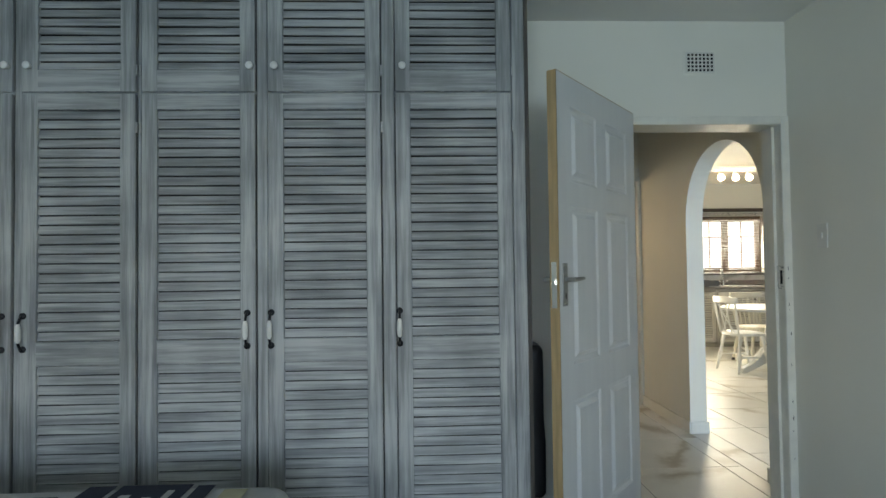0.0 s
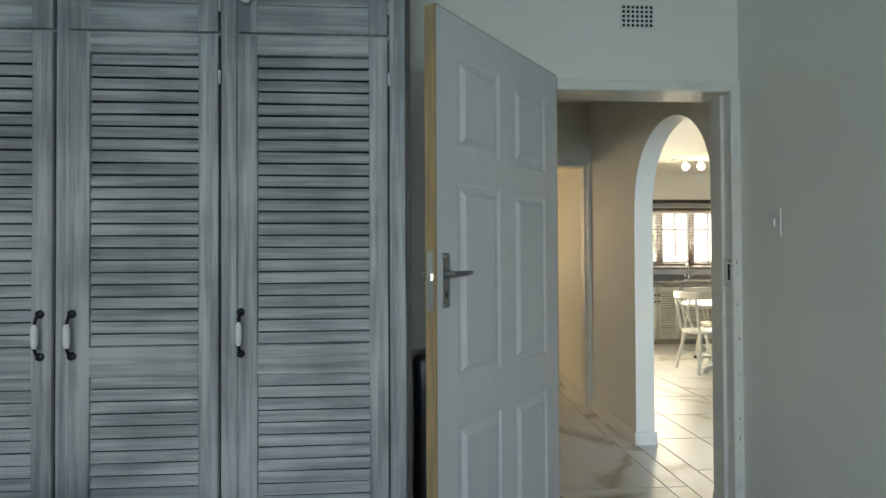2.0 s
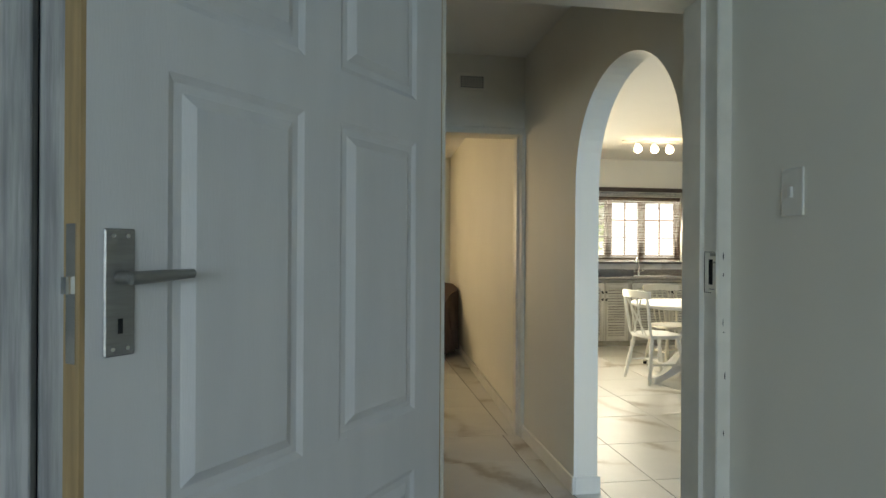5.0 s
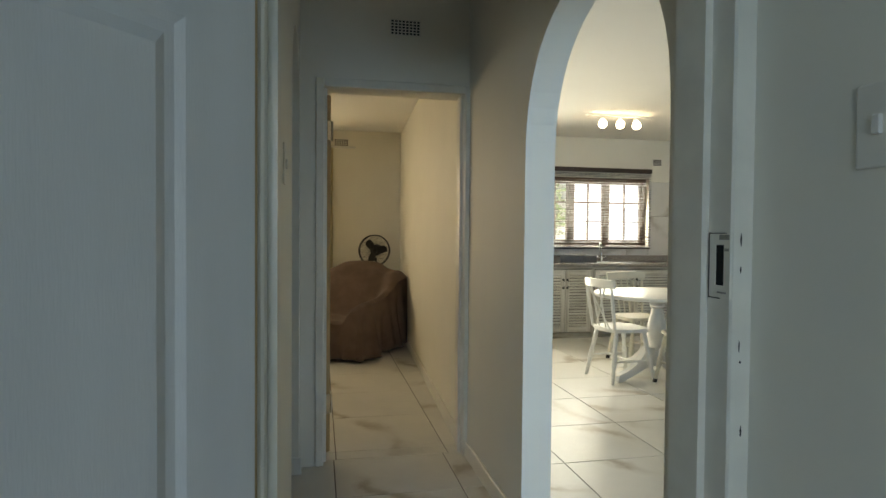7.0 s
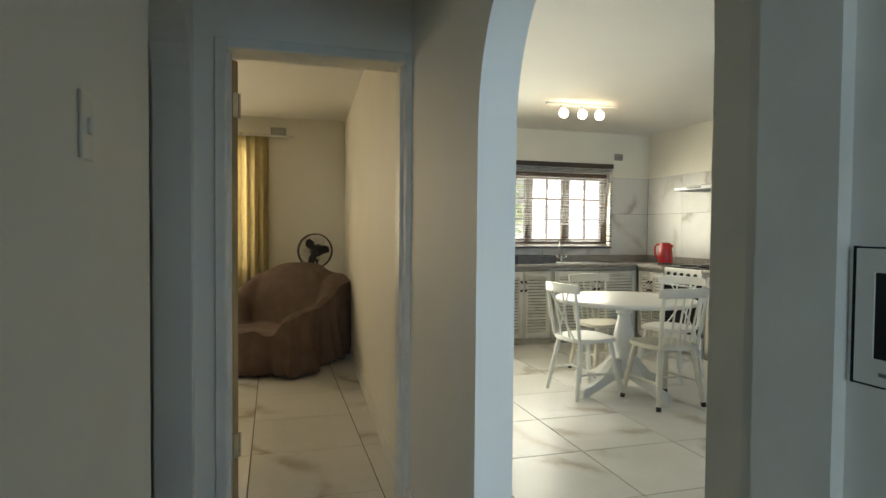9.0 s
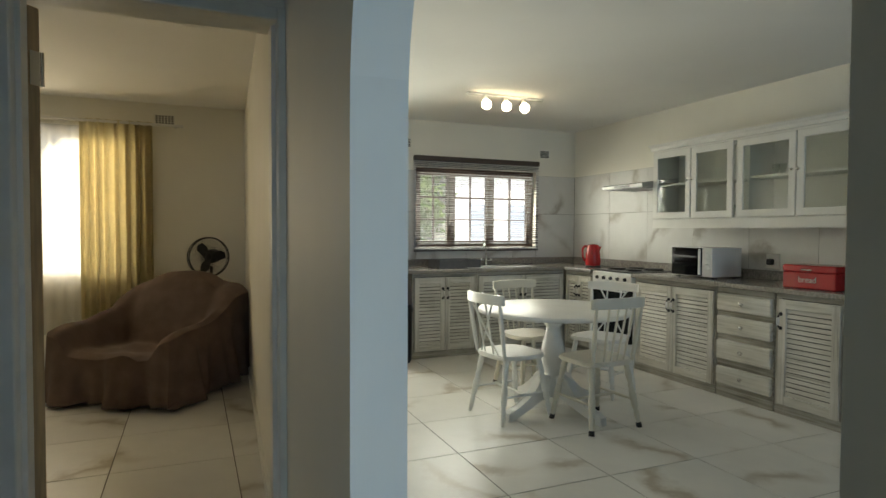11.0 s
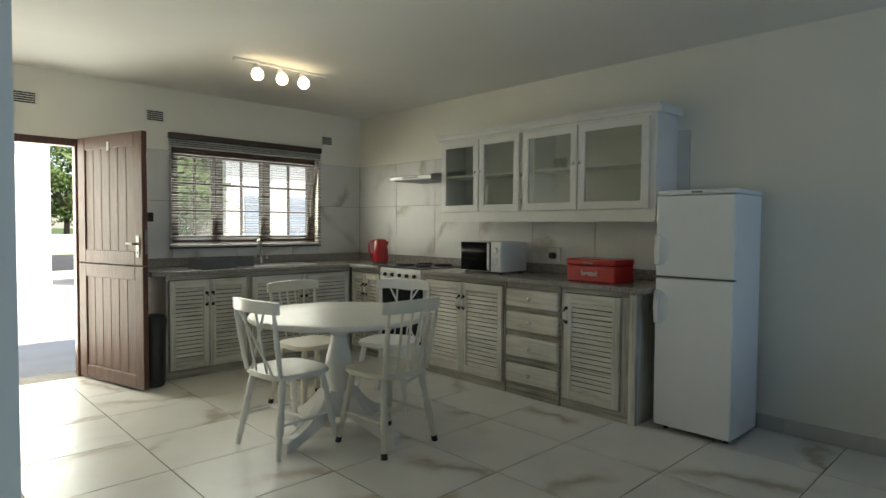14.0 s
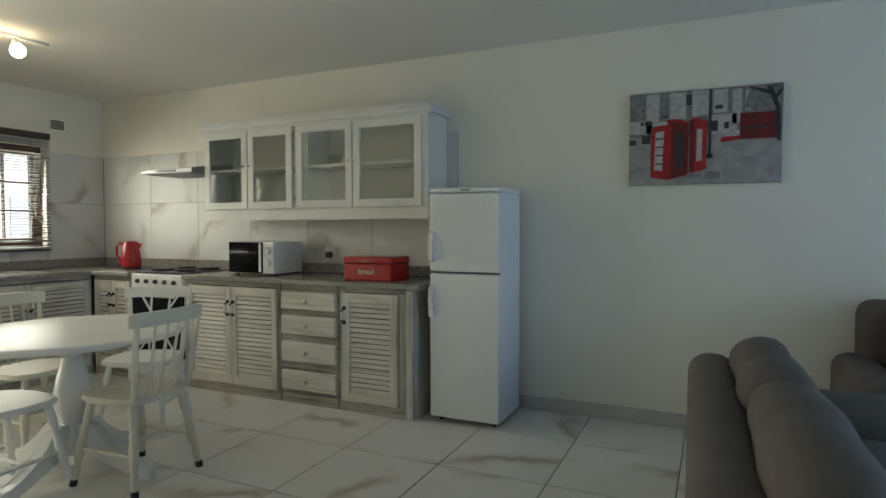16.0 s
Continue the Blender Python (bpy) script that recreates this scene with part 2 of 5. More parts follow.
M["roof"] = surface("roof_sheet", (0.20, 0.085, 0.06), 0.8, 3, 0.7)


def sheer_cloth():
    m, t, b = nodes_of("sheer_voile")
    b.inputs["Base Color"].default_value = (0.80, 0.79, 0.74, 1)
    b.inputs["Roughness"].default_value = 0.9
    tl = t.nodes.new("ShaderNodeBsdfTranslucent")
    tl.inputs[0].default_value = (0.85, 0.83, 0.76, 1)
    tr = t.nodes.new("ShaderNodeBsdfTransparent")
    m1, m2 = t.nodes.new("ShaderNodeMixShader"), t.nodes.new("ShaderNodeMixShader")
    m1.inputs[0].default_value, m2.inputs[0].default_value = 0.6, 0.4
    t.links.new(b.outputs[0], m1.inputs[1])
    t.links.new(tl.outputs[0], m1.inputs[2])
    t.links.new(m1.outputs[0], m2.inputs[1])
    t.links.new(tr.outputs[0], m2.inputs[2])
    t.links.new(m2.outputs[0], t.nodes["Material Output"].inputs[0])
    return m


M["sheer"] = sheer_cloth()


def lined_cloth():
    """Brocade that lets some daylight through."""
    m = M["curtain"]
    t = m.node_tree
    b = t.nodes["Principled BSDF"]
    tl = t.nodes.new("ShaderNodeBsdfTranslucent")
    tl.inputs[0].default_value = (0.72, 0.65, 0.45, 1)
    mix = t.nodes.new("ShaderNodeMixShader")
    mix.inputs[0].default_value = 0.68
    t.links.new(b.outputs[0], mix.inputs[1])
    t.links.new(tl.outputs[0], mix.inputs[2])
    t.links.new(mix.outputs[0], t.nodes["Material Output"].inputs[0])


lined_cloth()


# ---- mesh helpers ----
def box(bm, x0, x1, y0, y1, z0, z1, bevel=0.0, segments=1):
    m = Matrix.Translation(((x0 + x1) / 2, (y0 + y1) / 2, (z0 + z1) / 2)) @ Matrix.Diagonal((abs(x1 - x0), abs(y1 - y0), abs(z1 - z0), 1))
    made = bmesh.ops.create_cube(bm, size=1, matrix=m)["verts"]
    if bevel:
        edges = list({e for v in made for e in v.link_edges})
        bmesh.ops.bevel(bm, geom=edges, offset=bevel, segments=segments, affect="EDGES", profile=0.5)
    return bm


def boxes(*rows, bevel=0.0):
    bm = bmesh.new()
    for r in rows:
        box(bm, *r, bevel=bevel)
    return bm


def lathe(bm, profile, n=20, at=(0, 0, 0), m=None):
    """A turned solid about z from (radius, height) pairs; m turns it afterwards."""
    m = m or Matrix.Translation(at)
    rings = [[bm.verts.new(m @ Vector((r * math.cos(2 * math.pi * i / n), r * math.sin(2 * math.pi * i / n), z))) for i in range(n)] for r, z in profile]
    for a, b in zip(rings, rings[1:]):
        for i in range(n):
            bm.faces.new((a[i], a[(i + 1) % n], b[(i + 1) % n], b[i]))
    bm.faces.new(rings[0][::-1])
    bm.faces.new(rings[-1])
    return bm


def between(p0, p1):
    """The turn that takes the z axis from p0 to p1, and the length."""
    p0, p1 = Vector(p0), Vector(p1)
    d = p1 - p0
    return Matrix.Translation(p0) @ d.to_track_quat("Z", "Y").to_matrix().to_4x4(), d.length


def rod(bm, p0, p1, r0, r1=None, n=12):
    m, l = between(p0, p1)
    return lathe(bm, [(r0, 0), (r1 or r0, l)], n, m=m)


def tube(bm, pts, r, n=10):
    """One bent round bar through the points."""
    pts = [Vector(p) for p in pts]
    rings = []
    side = None
    for i, p in enumerate(pts):
        d = (pts[min(i + 1, len(pts) - 1)] - pts[max(i - 1, 0)]).normalized()
        side = (side - d * side.dot(d)).normalized() if side else d.orthogonal().normalized()
        up = d.cross(side)
        rings.append([bm.verts.new(p + (side * math.cos(2 * math.pi * k / n) + up * math.sin(2 * math.pi * k / n)) * r) for k in range(n)])
    for a, b in zip(rings, rings[1:]):
        for k in range(n):
            bm.faces.new((a[k], a[(k + 1) % n], b[(k + 1) % n], b[k]))
    bm.faces.new(rings[0][::-1])
    bm.faces.new(rings[-1])
    return bm


def turned(bm, p0, p1, profile, n=14):
    """A turned spindle; profile holds (radius, share of the length)."""
    m, l = between(p0, p1)
    return lathe(bm, [(r, s * l) for r, s in profile], n, m=m)


def prism(bm, outline, axis, lo, hi):
    """An outline of (u, v) pairs pushed along an axis: 0 has u=y v=z, 1 has u=x v=z, 2 has u=x v=y."""
    def place(u, v, w):
        return ((w, u, v), (u, w, v), (u, v, w))[axis]
    a = [bm.verts.new(place(u, v, lo)) for u, v in outline]
    b = [bm.verts.new(place(u, v, hi)) for u, v in outline]
    n = len(a)
    bm.faces.new(a)
    bm.faces.new(b[::-1])
    for i in range(n):
        bm.faces.new((a[i], b[i], b[(i + 1) % n], a[(i + 1) % n]))
    return bm


def grid_frame(xs, zs, holes, y0, y1, bevel=0.002):
    """One joined frame on a grid of lines, with the cells named in holes left open; front at y0."""
    bm = bmesh.new()
    v = {(i, j): bm.verts.new((x, y0, z)) for i, x in enumerate(xs) for j, z in enumerate(zs)}
    for i in range(len(xs) - 1):
        for j in range(len(zs) - 1):
            if (i, j) not in holes:
                bm.faces.new((v[i, j], v[i + 1, j], v[i + 1, j + 1], v[i, j + 1]))
    faces = list(bm.faces)
    out = bmesh.ops.extrude_face_region(bm, geom=faces)["geom"]
    bmesh.ops.translate(bm, vec=(0, y1 - y0, 0), verts=[g for g in out if isinstance(g, bmesh.types.BMVert)])
    bmesh.ops.recalc_face_normals(bm, faces=bm.faces)
    if bevel:
        sharp = [e for e in bm.edges if len(e.link_faces) == 2 and e.calc_face_angle(0) > 1.0]
        bmesh.ops.bevel(bm, geom=sharp, offset=bevel, segments=1, affect="EDGES")
    return bm


def mesh_of(name, bm, material, smooth=False):
    bmesh.ops.recalc_face_normals(bm, faces=bm.faces)
    me = bpy.data.meshes.new(name)
    bm.to_mesh(me)
    bm.free()
    me.materials.append(material)
    if smooth:
        for p in me.polygons:
            p.use_smooth = True
        me.set_sharp_from_angle(angle=radians(38))
    return me


def part(name, bm, material, parent, label="", at=None, smooth=False):
    ob = new(name, mesh_of(name, bm, material, smooth))
    ob.parent = parent
    if at is not None:
        ob.matrix_basis = at if isinstance(at, Matrix) else Matrix.Translation(at)
    return tagged(ob, label)


def piece(name, mesh, parent, at):
    """A further piece on a mesh that is there already."""
    ob = new(name, mesh)
    ob.parent = parent
    ob.matrix_basis = at if isinstance(at, Matrix) else Matrix.Translation(at)
    return ob


def thing(name, label, category, at=(0, 0, 0), group=""):
    ob = new(name)
    ob.empty_display_size = 0.1
    ob.matrix_basis = at if isinstance(at, Matrix) else Matrix.Translation(at)
    return tagged(ob, label, category, group)


def single(name, bm, material, label, category, at=(0, 0, 0), group="", kind="", smooth=False):
    ob = new(name, mesh_of(name, bm, material, smooth))
    ob.matrix_basis = at if isinstance(at, Matrix) else Matrix.Translation(at)
    return tagged(ob, label, category, group, kind)


def structure(name, bm, material, label="", smooth=False):
    return single(name, bm, material, label, "", kind="structure", smooth=smooth)


# ---- the plan ----
CEIL = 2.54
BED_W, BED_E, BED_S, BED_N = -3.2, 1.922, -3.5, 2.79        # bedroom
WALL = 0.16
HALL_E, HALL_W = 1.995, 1.08                                # passage
ARCH = (3.146, 4.15, 1.52, 0.568)                            # from, to, springing, rise
LARCH = (4.15, 4.98, 1.75, 0.38)
LOUNGE_S, LOUNGE_N, LOUNGE_W = 5.066, 9.42, -2.4
KIT_W, KIT_E, KIT_N, KIT_S = 2.122, 6.13, 9.14, -1.5
BDOOR = (1.075, 1.905, 2.018)
LDOOR = (1.18, 1.995, 2.045)
XDOOR = (2.42, 3.28, 2.00)
KWIN = (4.00, 5.56, 1.10, 2.02)
LWIN = (-1.3, 1.12, 0.82, 2.22)


def wall_along_x(name, x0, x1, y0, y1, holes=(), top=CEIL, label="cream painted plaster wall"):
    """holes: (from, to, sill, head) along x."""
    xs = sorted({x0, x1, *[v for k in holes for v in k[:2]]})
    zs = sorted({0, top, *[v for k in holes for v in k[2:]]})
    opened = [(i, j) for i in range(len(xs) - 1) for j in range(len(zs) - 1) for a, b, lo, hi in holes if a <= xs[i] < b and lo <= zs[j] < hi]
    bm = grid_frame(xs, zs, opened, y0, y1, 0)
    return structure(name, bm, M["wall"], label)


def arched_wall(name, x0, x1, y0, y1, arch, top=CEIL, label="cream plaster wall with an arched opening"):
    a, b, spring, rise = arch
    bm = bmesh.new()
    mid, half, n = (a + b) / 2, (b - a) / 2, 28
    curve = [(mid - half * math.cos(math.pi * i / n), spring + rise * math.sin(math.pi * i / n) ** 0.8) for i in range(n + 1)]
    outline = [(y0, 0), (a, 0)] + curve + [(b, 0), (y1, 0), (y1, top), (y0, top)]
    prism(bm, outline, 0, x0, x1)
    return structure(name, bm, M["wall"], label)


wall_along_x("wall_bedroom_north", BED_W, KIT_W, BED_N, BED_N + WALL, [(BDOOR[0], BDOOR[1], 0, BDOOR[2])])
structure("wall_bedroom_east", boxes((BED_E, KIT_W, BED_S, BED_N, 0, CEIL)), M["wall"], "cream painted plaster wall")
structure("wall_bedroom_west", boxes((BED_W - 0.2, BED_W, BED_S, LOUNGE_S, 0, CEIL)), M["wall"], "cream painted plaster wall")
wall_along_x("wall_bedroom_south", BED_W - 0.2, KIT_W, BED_S - 0.2, BED_S, [(-1.5, 1.1, 0.85, 2.1)])
arched_wall("wall_hall_east", HALL_E, KIT_W, BED_N + WALL, LOUNGE_S + 0.15, ARCH)
arched_wall("wall_hall_west", HALL_W - 0.14, HALL_W, BED_N + WALL, LOUNGE_S, LARCH)
wall_along_x("wall_lounge_south", LOUNGE_W - 0.2, HALL_E, LOUNGE_S, LOUNGE_S + 0.15, [(LDOOR[0], LDOOR[1], 0, LDOOR[2])])
structure("wall_lounge_east", prism(bmesh.new(), [(HALL_E, LOUNGE_S + 0.15), (KIT_W, LOUNGE_S + 0.15), (KIT_W + 0.20, LOUNGE_N + 0.2), (HALL_E + 0.22, LOUNGE_N + 0.2)], 2, 0, CEIL), M["wall"], "cream painted plaster wall")
structure("wall_lounge_west", boxes((LOUNGE_W - 0.2, LOUNGE_W, LOUNGE_S + 0.15, LOUNGE_N + 0.2, 0, CEIL)), M["wall"], "cream painted plaster wall")
wall_along_x("wall_lounge_north", LOUNGE_W, HALL_E + 0.205, LOUNGE_N, LOUNGE_N + 0.2, [LWIN])
wall_along_x("wall_kitchen_north", KIT_W + 0.19, KIT_E, KIT_N, KIT_N + 0.22, [(XDOOR[0], XDOOR[1], 0, XDOOR[2]), KWIN])
structure("wall_kitchen_east", boxes((KIT_E, KIT_E + 0.22, KIT_S - 0.2, KIT_N + 0.22, 0, CEIL)), M["wall"], "cream painted plaster wall")
wall_along_x("wall_living_south", KIT_W, KIT_E, KIT_S - 0.2, KIT_S, [(2.9, 5.5, 0.3, 2.25)])
structure("ceiling", boxes((BED_W - 0.2, KIT_E + 0.22, BED_S - 0.2, LOUNGE_N + 0.2, CEIL, CEIL + 0.12)), M["ceiling"], "matt white painted plaster ceiling")
# slabs added out of view to block the sun from the south windows
structure("sun_shield", boxes((BED_W - 0.6, KIT_E + 0.8, BED_S - 2.6, BED_S - 0.2, CEIL + 0.002, CEIL + 0.118), (KIT_W + 0.05, KIT_E + 0.8, BED_S - 0.198, KIT_S - 0.2, CEIL + 0.002, CEIL + 0.118)), M["ceiling"], "unseen slabs added to keep sun off the south windows")
# bedroom floor is out of view; dark so little light bounces onto the wardrobe
structure("floor_bedroom", boxes((BED_W, HALL_E, BED_S, BED_N + 0.06, -0.1, 0.0)), M["low_bounce_floor"], "plain unseen bedroom floor, darkened to bounce less light")
structure("floor", boxes((BED_W, KIT_E, BED_N + 0.06, LOUNGE_N, -0.1, -0.004), (HALL_E, KIT_E, KIT_S, BED_N + 0.06, -0.1, -0.004)), M["grout"], "dark grout between floor tiles")


def skirting(name, *rows):
    return structure(name, boxes(*rows, bevel=0.004), M["trim"], "low cream painted skirting")


SK = 0.014
skirting("baseboard_hall", (HALL_E - SK, HALL_E, BED_N + WALL, ARCH[0], 0, 0.09), (HALL_E - SK, HALL_E, ARCH[1] - SK, LOUNGE_S, 0, 0.09),
         (HALL_E, KIT_W + SK, ARCH[1] - SK, ARCH[1], 0, 0.09), (HALL_E - SK, KIT_W + SK, ARCH[0], ARCH[0] + SK, 0, 0.09),
         (HALL_W, HALL_W + SK, BED_N + WALL, LARCH[0], 0, 0.09), (HALL_W - 0.14, HALL_W + SK, LARCH[1] - SK, LARCH[1], 0, 0.09))
structure("baseboard_lounge", box(prism(bmesh.new(), [(HALL_E - SK, LOUNGE_S + 0.18), (HALL_E + 0.01, LOUNGE_S + 0.18), (HALL_E + 0.215, LOUNGE_N - 0.001), (HALL_E + 0.21 - SK, LOUNGE_N - 0.001)], 2, 0, 0.09), LOUNGE_W, HALL_E + 0.19, LOUNGE_N - SK, LOUNGE_N, 0, 0.088), M["trim"], "low cream painted skirting")
structure("baseboard_kitchen", boxes(*[(KIT_E - SK, KIT_E, 5.2 - 0.6 * k - 0.597, 5.2 - 0.6 * k, 0, 0.095) for k in range(11)], bevel=0.002), M["skirting_tile"], "low skirting cut from marble-look tiles")
skirting("baseboard_back_door", (KIT_W + 0.2, XDOOR[0] - 0.05, KIT_N - SK, KIT_N, 0, 0.09))


# ---- doors and their frames ----
def steel_frame(name, x0, x1, head, y0, y1, label, proud=0.012):
    """A pressed steel frame round an opening in a wall that runs along x."""
    bm = bmesh.new()
    w, lip = 0.045, 0.012
    for a, b, front in ((x0 - 0.02, x0 + w - 0.02, lip), (x1 - w + 0.02, x1 + 0.02, proud)):
        box(bm, a, b, y0 - front, y1 + lip, 0, head + 0.02, 0.004)
    box(bm, x0 - 0.02 + w, x1 + 0.02 - w, y0 - lip, y1 + lip, head - w + 0.02, head + 0.02, 0.004)
    for a, b in ((x0 + w - 0.02, x0 + w - 0.005), (x1 - w + 0.005, x1 - w + 0.02)):
        box(bm, a, b, y0 + 0.05, y1 - 0.02, 0, head - w + 0.02)
    return structure(name, bm, M["steel_frame"], label)


def moulded_panel(bm, x0, x1, z0, z1, y, out):
    """A sunken moulding with a raised field, on the face at y; out is +1 or -1."""
    steps = [(0.0, 0.0), (0.012, 0.006), (0.026, 0.006), (0.045, -0.004)]
    rings = []
    for inset, depth in steps:
        yy = y - out * depth
        rings.append([bm.verts.new((a, yy, b)) for a, b in ((x0 + inset, z0 + inset), (x1 - inset, z0 + inset), (x1 - inset, z1 - inset), (x0 + inset, z1 - inset))])
    for r, s in zip(rings, rings[1:]):
        for i in range(4):
            bm.faces.new((r[i], r[(i + 1) % 4], s[(i + 1) % 4], s[i]))
    bm.faces.new(rings[-1])


def six_panel_leaf(parent, w, h, depth=0.04):
    """Door leaf in local space: hinge at x=0, leaf along +x, faces at y=0 and y=depth."""
    bm = bmesh.new()
    xs = [0, 0.115, w / 2 - 0.05, w / 2 + 0.05, w - 0.115, w]
    zs = [0, 0.20, 0.72, 0.86, 1.50, 1.60, h - 0.12, h]
    for y, out in ((0, -1), (depth, 1)):
        for i in range(5):
            for j in range(7):
                if i in (1, 3) and j in (1, 3, 5):
                    moulded_panel(bm, xs[i], xs[i + 1], zs[j], zs[j + 1], y, out)
                else:
                    bm.faces.new([bm.verts.new((a, y, b)) for a, b in ((xs[i], zs[j]), (xs[i + 1], zs[j]), (xs[i + 1], zs[j + 1]), (xs[i], zs[j + 1]))])
    bmesh.ops.remove_doubles(bm, verts=bm.verts, dist=1e-5)
    leaf = part("leaf", bm, M["leaf"], parent, smooth=False)
    part("edge_lipping", boxes((w - 0.001, w + 0.006, 0.001, depth - 0.001, 0, h), (-0.006, 0.001, 0.001, depth - 0.001, 0, h), (0, w, 0.001, depth - 0.001, h - 0.001, h + 0.004)), M["raw_pine"], parent, "bare unpainted pine edge")
    return leaf


def lever_set(parent, x, z, y, out, name="handle_plate", flip=-1):
    """Long plate, lever and keyhole on a face; the lever points along flip * x."""
    p = part(name, box(bmesh.new(), x - 0.021, x + 0.021, min(y, y + out * 0.005), max(y, y + out * 0.005), z - 0.105, z + 0.065, 0.002), M["dull_steel"], parent, "satin steel lock plate")
    bm = bmesh.new()
    rod(bm, (x, y + out * 0.005, z), (x, y + out * 0.042, z), 0.009)
    m, l = between((x, y + out * 0.042, z), (x + flip * 0.082, y + out * 0.048, z + 0.004))
    lathe(bm, [(0.009, -0.008), (0.0085, 0.03), (0.0065, 0.08), (0.004, l)], 12, m=m)
    part("lever", bm, M["dull_steel"], p, "satin steel lever", smooth=True)
    part("keyhole", boxes((x - 0.003, x + 0.003, y + out * 0.002, y + out * 0.0065, z - 0.075, z - 0.055)), M["hole"], p)
    bm = bmesh.new()
    for zz in (z - 0.095, z + 0.055):
        for dx in (-0.010, 0.010):
            lathe(bm, [(0.0035, 0), (0.003, 0.0012)], 10, m=between((x + dx, y + out * 0.005, zz), (x + dx, y + out * 0.0075, zz))[0])
    part("screw", bm, M["chrome"], p)


steel_frame("door_1", BDOOR[0], BDOOR[1], BDOOR[2], BED_N, BED_N + WALL, "cream painted pressed steel door frame")
bed_leaf = thing("panel_door", "white moulded six-panel door standing wide open beside the wardrobe", "door", pose(1.059, 2.778, 0.012, 0, 0, 230.9))
LEAF_W = 0.883
six_panel_leaf(bed_leaf, LEAF_W, 2.03)
lever_set(bed_leaf, LEAF_W - 0.043, 1.205, 0.04, 1)
lever_set(bed_leaf, LEAF_W - 0.043, 1.205, 0.0, -1, "handle_plate")
part("latch_plate", boxes((LEAF_W + 0.004, LEAF_W + 0.0075, 0.009, 0.031, 1.095, 1.275), (LEAF_W + 0.006, LEAF_W + 0.016, 0.014, 0.026, 1.185, 1.207)), M["chrome"], bed_leaf, "steel latch plate on the door's edge")
strike = thing("strike_plate", "worn steel strike plate let into the door frame", "strike plate", (BDOOR[1] - 0.0255, BED_N + 0.010, 1.138))
part("plate", boxes((-0.004, 0.0, -0.024, -0.008, 0, 0.114), (-0.004, 0, 0.014, 0.030, 0, 0.114), (-0.004, 0, -0.008, 0.014, 0, 0.022), (-0.004, 0, -0.008, 0.014, 0.094, 0.114)), M["steel_frame"], strike, "paint-smeared steel plate")
part("gap", boxes((-0.0035, 0.0, 0.030, 0.0335, -0.002, 0.116), (-0.0035, 0, -0.010, 0.030, 0.114, 0.1155), (-0.0035, 0, 0.004, 0.030, -0.0018, 0)), M["hole"], strike, "dark gap round the plate")
for y0, y1, z0, z1 in ((-0.022, 0.004, 0.103, 0.112), (-0.021, -0.010, 0.083, 0.088), (-0.016, 0.008, 0.008, 0.011)):
    part("bare_patch", boxes((-0.0045, -0.003, y0, y1, z0, z1)), M["dull_steel"], strike, "bare worn metal")
part("mortice", boxes((-0.0025, 0.001, -0.008, 0.014, 0.022, 0.094)), M["hole"], strike, "dark latch hole")

steel_frame("door_2", LDOOR[0], LDOOR[1], LDOOR[2], LOUNGE_S, LOUNGE_S + 0.15, "cream painted pressed steel door frame")
chips = random.Random(5)
for k in range(12):
    z, s0, tall = chips.uniform(0.25, 1.3), chips.uniform(0.0007, 0.0018), chips.uniform(0.004, 0.022)
    x = BDOOR[1] - 0.004 + chips.uniform(-0.004, 0.004)
    part("paint_chip", prism(bmesh.new(), [(x - s0, z), (x + s0 * 0.4, z - tall * 0.5), (x + s0, z + tall * 0.1), (x + s0 * 0.2, z + tall * 0.6)], 1, BED_N - 0.0135, BED_N - 0.010), M["black_iron"], bpy.data.objects["door_1"], "dark chip in the paint")

lounge_leaf = thing("panel_door", "white panel door opened flat into the lounge", "door", pose(1.238, 5.25, 0.012, 0, 0, 138))
six_panel_leaf(lounge_leaf, 0.76, 2.0)
for z in (0.22, 1.75):
    bm = boxes((-0.012, -0.006, 0.004, 0.036, z, z + 0.11))
    rod(bm, (-0.012, -0.004, z), (-0.012, -0.004, z + 0.11), 0.006)
    part("hinge", bm, M["chrome"], lounge_leaf, "steel butt hinge")


# ---- air bricks ----
def air_brick(at, w, h, nx, ny, label, slots=False):
    """Clay grille in a wall; local face looks along -y."""
    ob = thing("air_vent", label, "air vent", at, "air vents")
    part("plaster_surround", box(bmesh.new(), -w / 2 - 0.016, w / 2 + 0.016, -0.004, 0.004, -h / 2 - 0.014, h / 2 + 0.014, 0.002), M["wall"], ob)
    part("backing", boxes((-w / 2, w / 2, -0.006, -0.003, -h / 2, h / 2)), M["hole"], ob, "dark holes")
    bm = bmesh.new()
    cx, cz = w / nx, h / ny
    for i in range(nx + 1):
        if slots and i not in (0, nx):
            continue
        x = -w / 2 + i * cx
        box(bm, x - cx * 0.17, x + cx * 0.17, -0.010, -0.002, -h / 2, h / 2)
    for j in range(ny + 1):
        z = -h / 2 + j * cz
        box(bm, -w / 2, w / 2, -0.0095, -0.0025, z - cz * 0.17, z + cz * 0.17)
    part("grille", bm, M["trim"], ob)
    return ob


air_brick((1.462, BED_N, 2.32), 0.143, 0.10, 7, 5, "small square-holed plaster air vent above the bedroom door")
air_brick((1.632, LOUNGE_S, 2.357), 0.16, 0.08, 8, 5, "small square-holed plaster air vent above the lounge door")
air_brick((1.45, LOUNGE_N, 2.385), 0.17, 0.085, 6, 4, "small cream air vent above the curtain rail")
air_brick((5.675, KIT_N, 2.24), 0.135, 0.085, 4, 5, "slotted cream air vent beside the kitchen window", True)
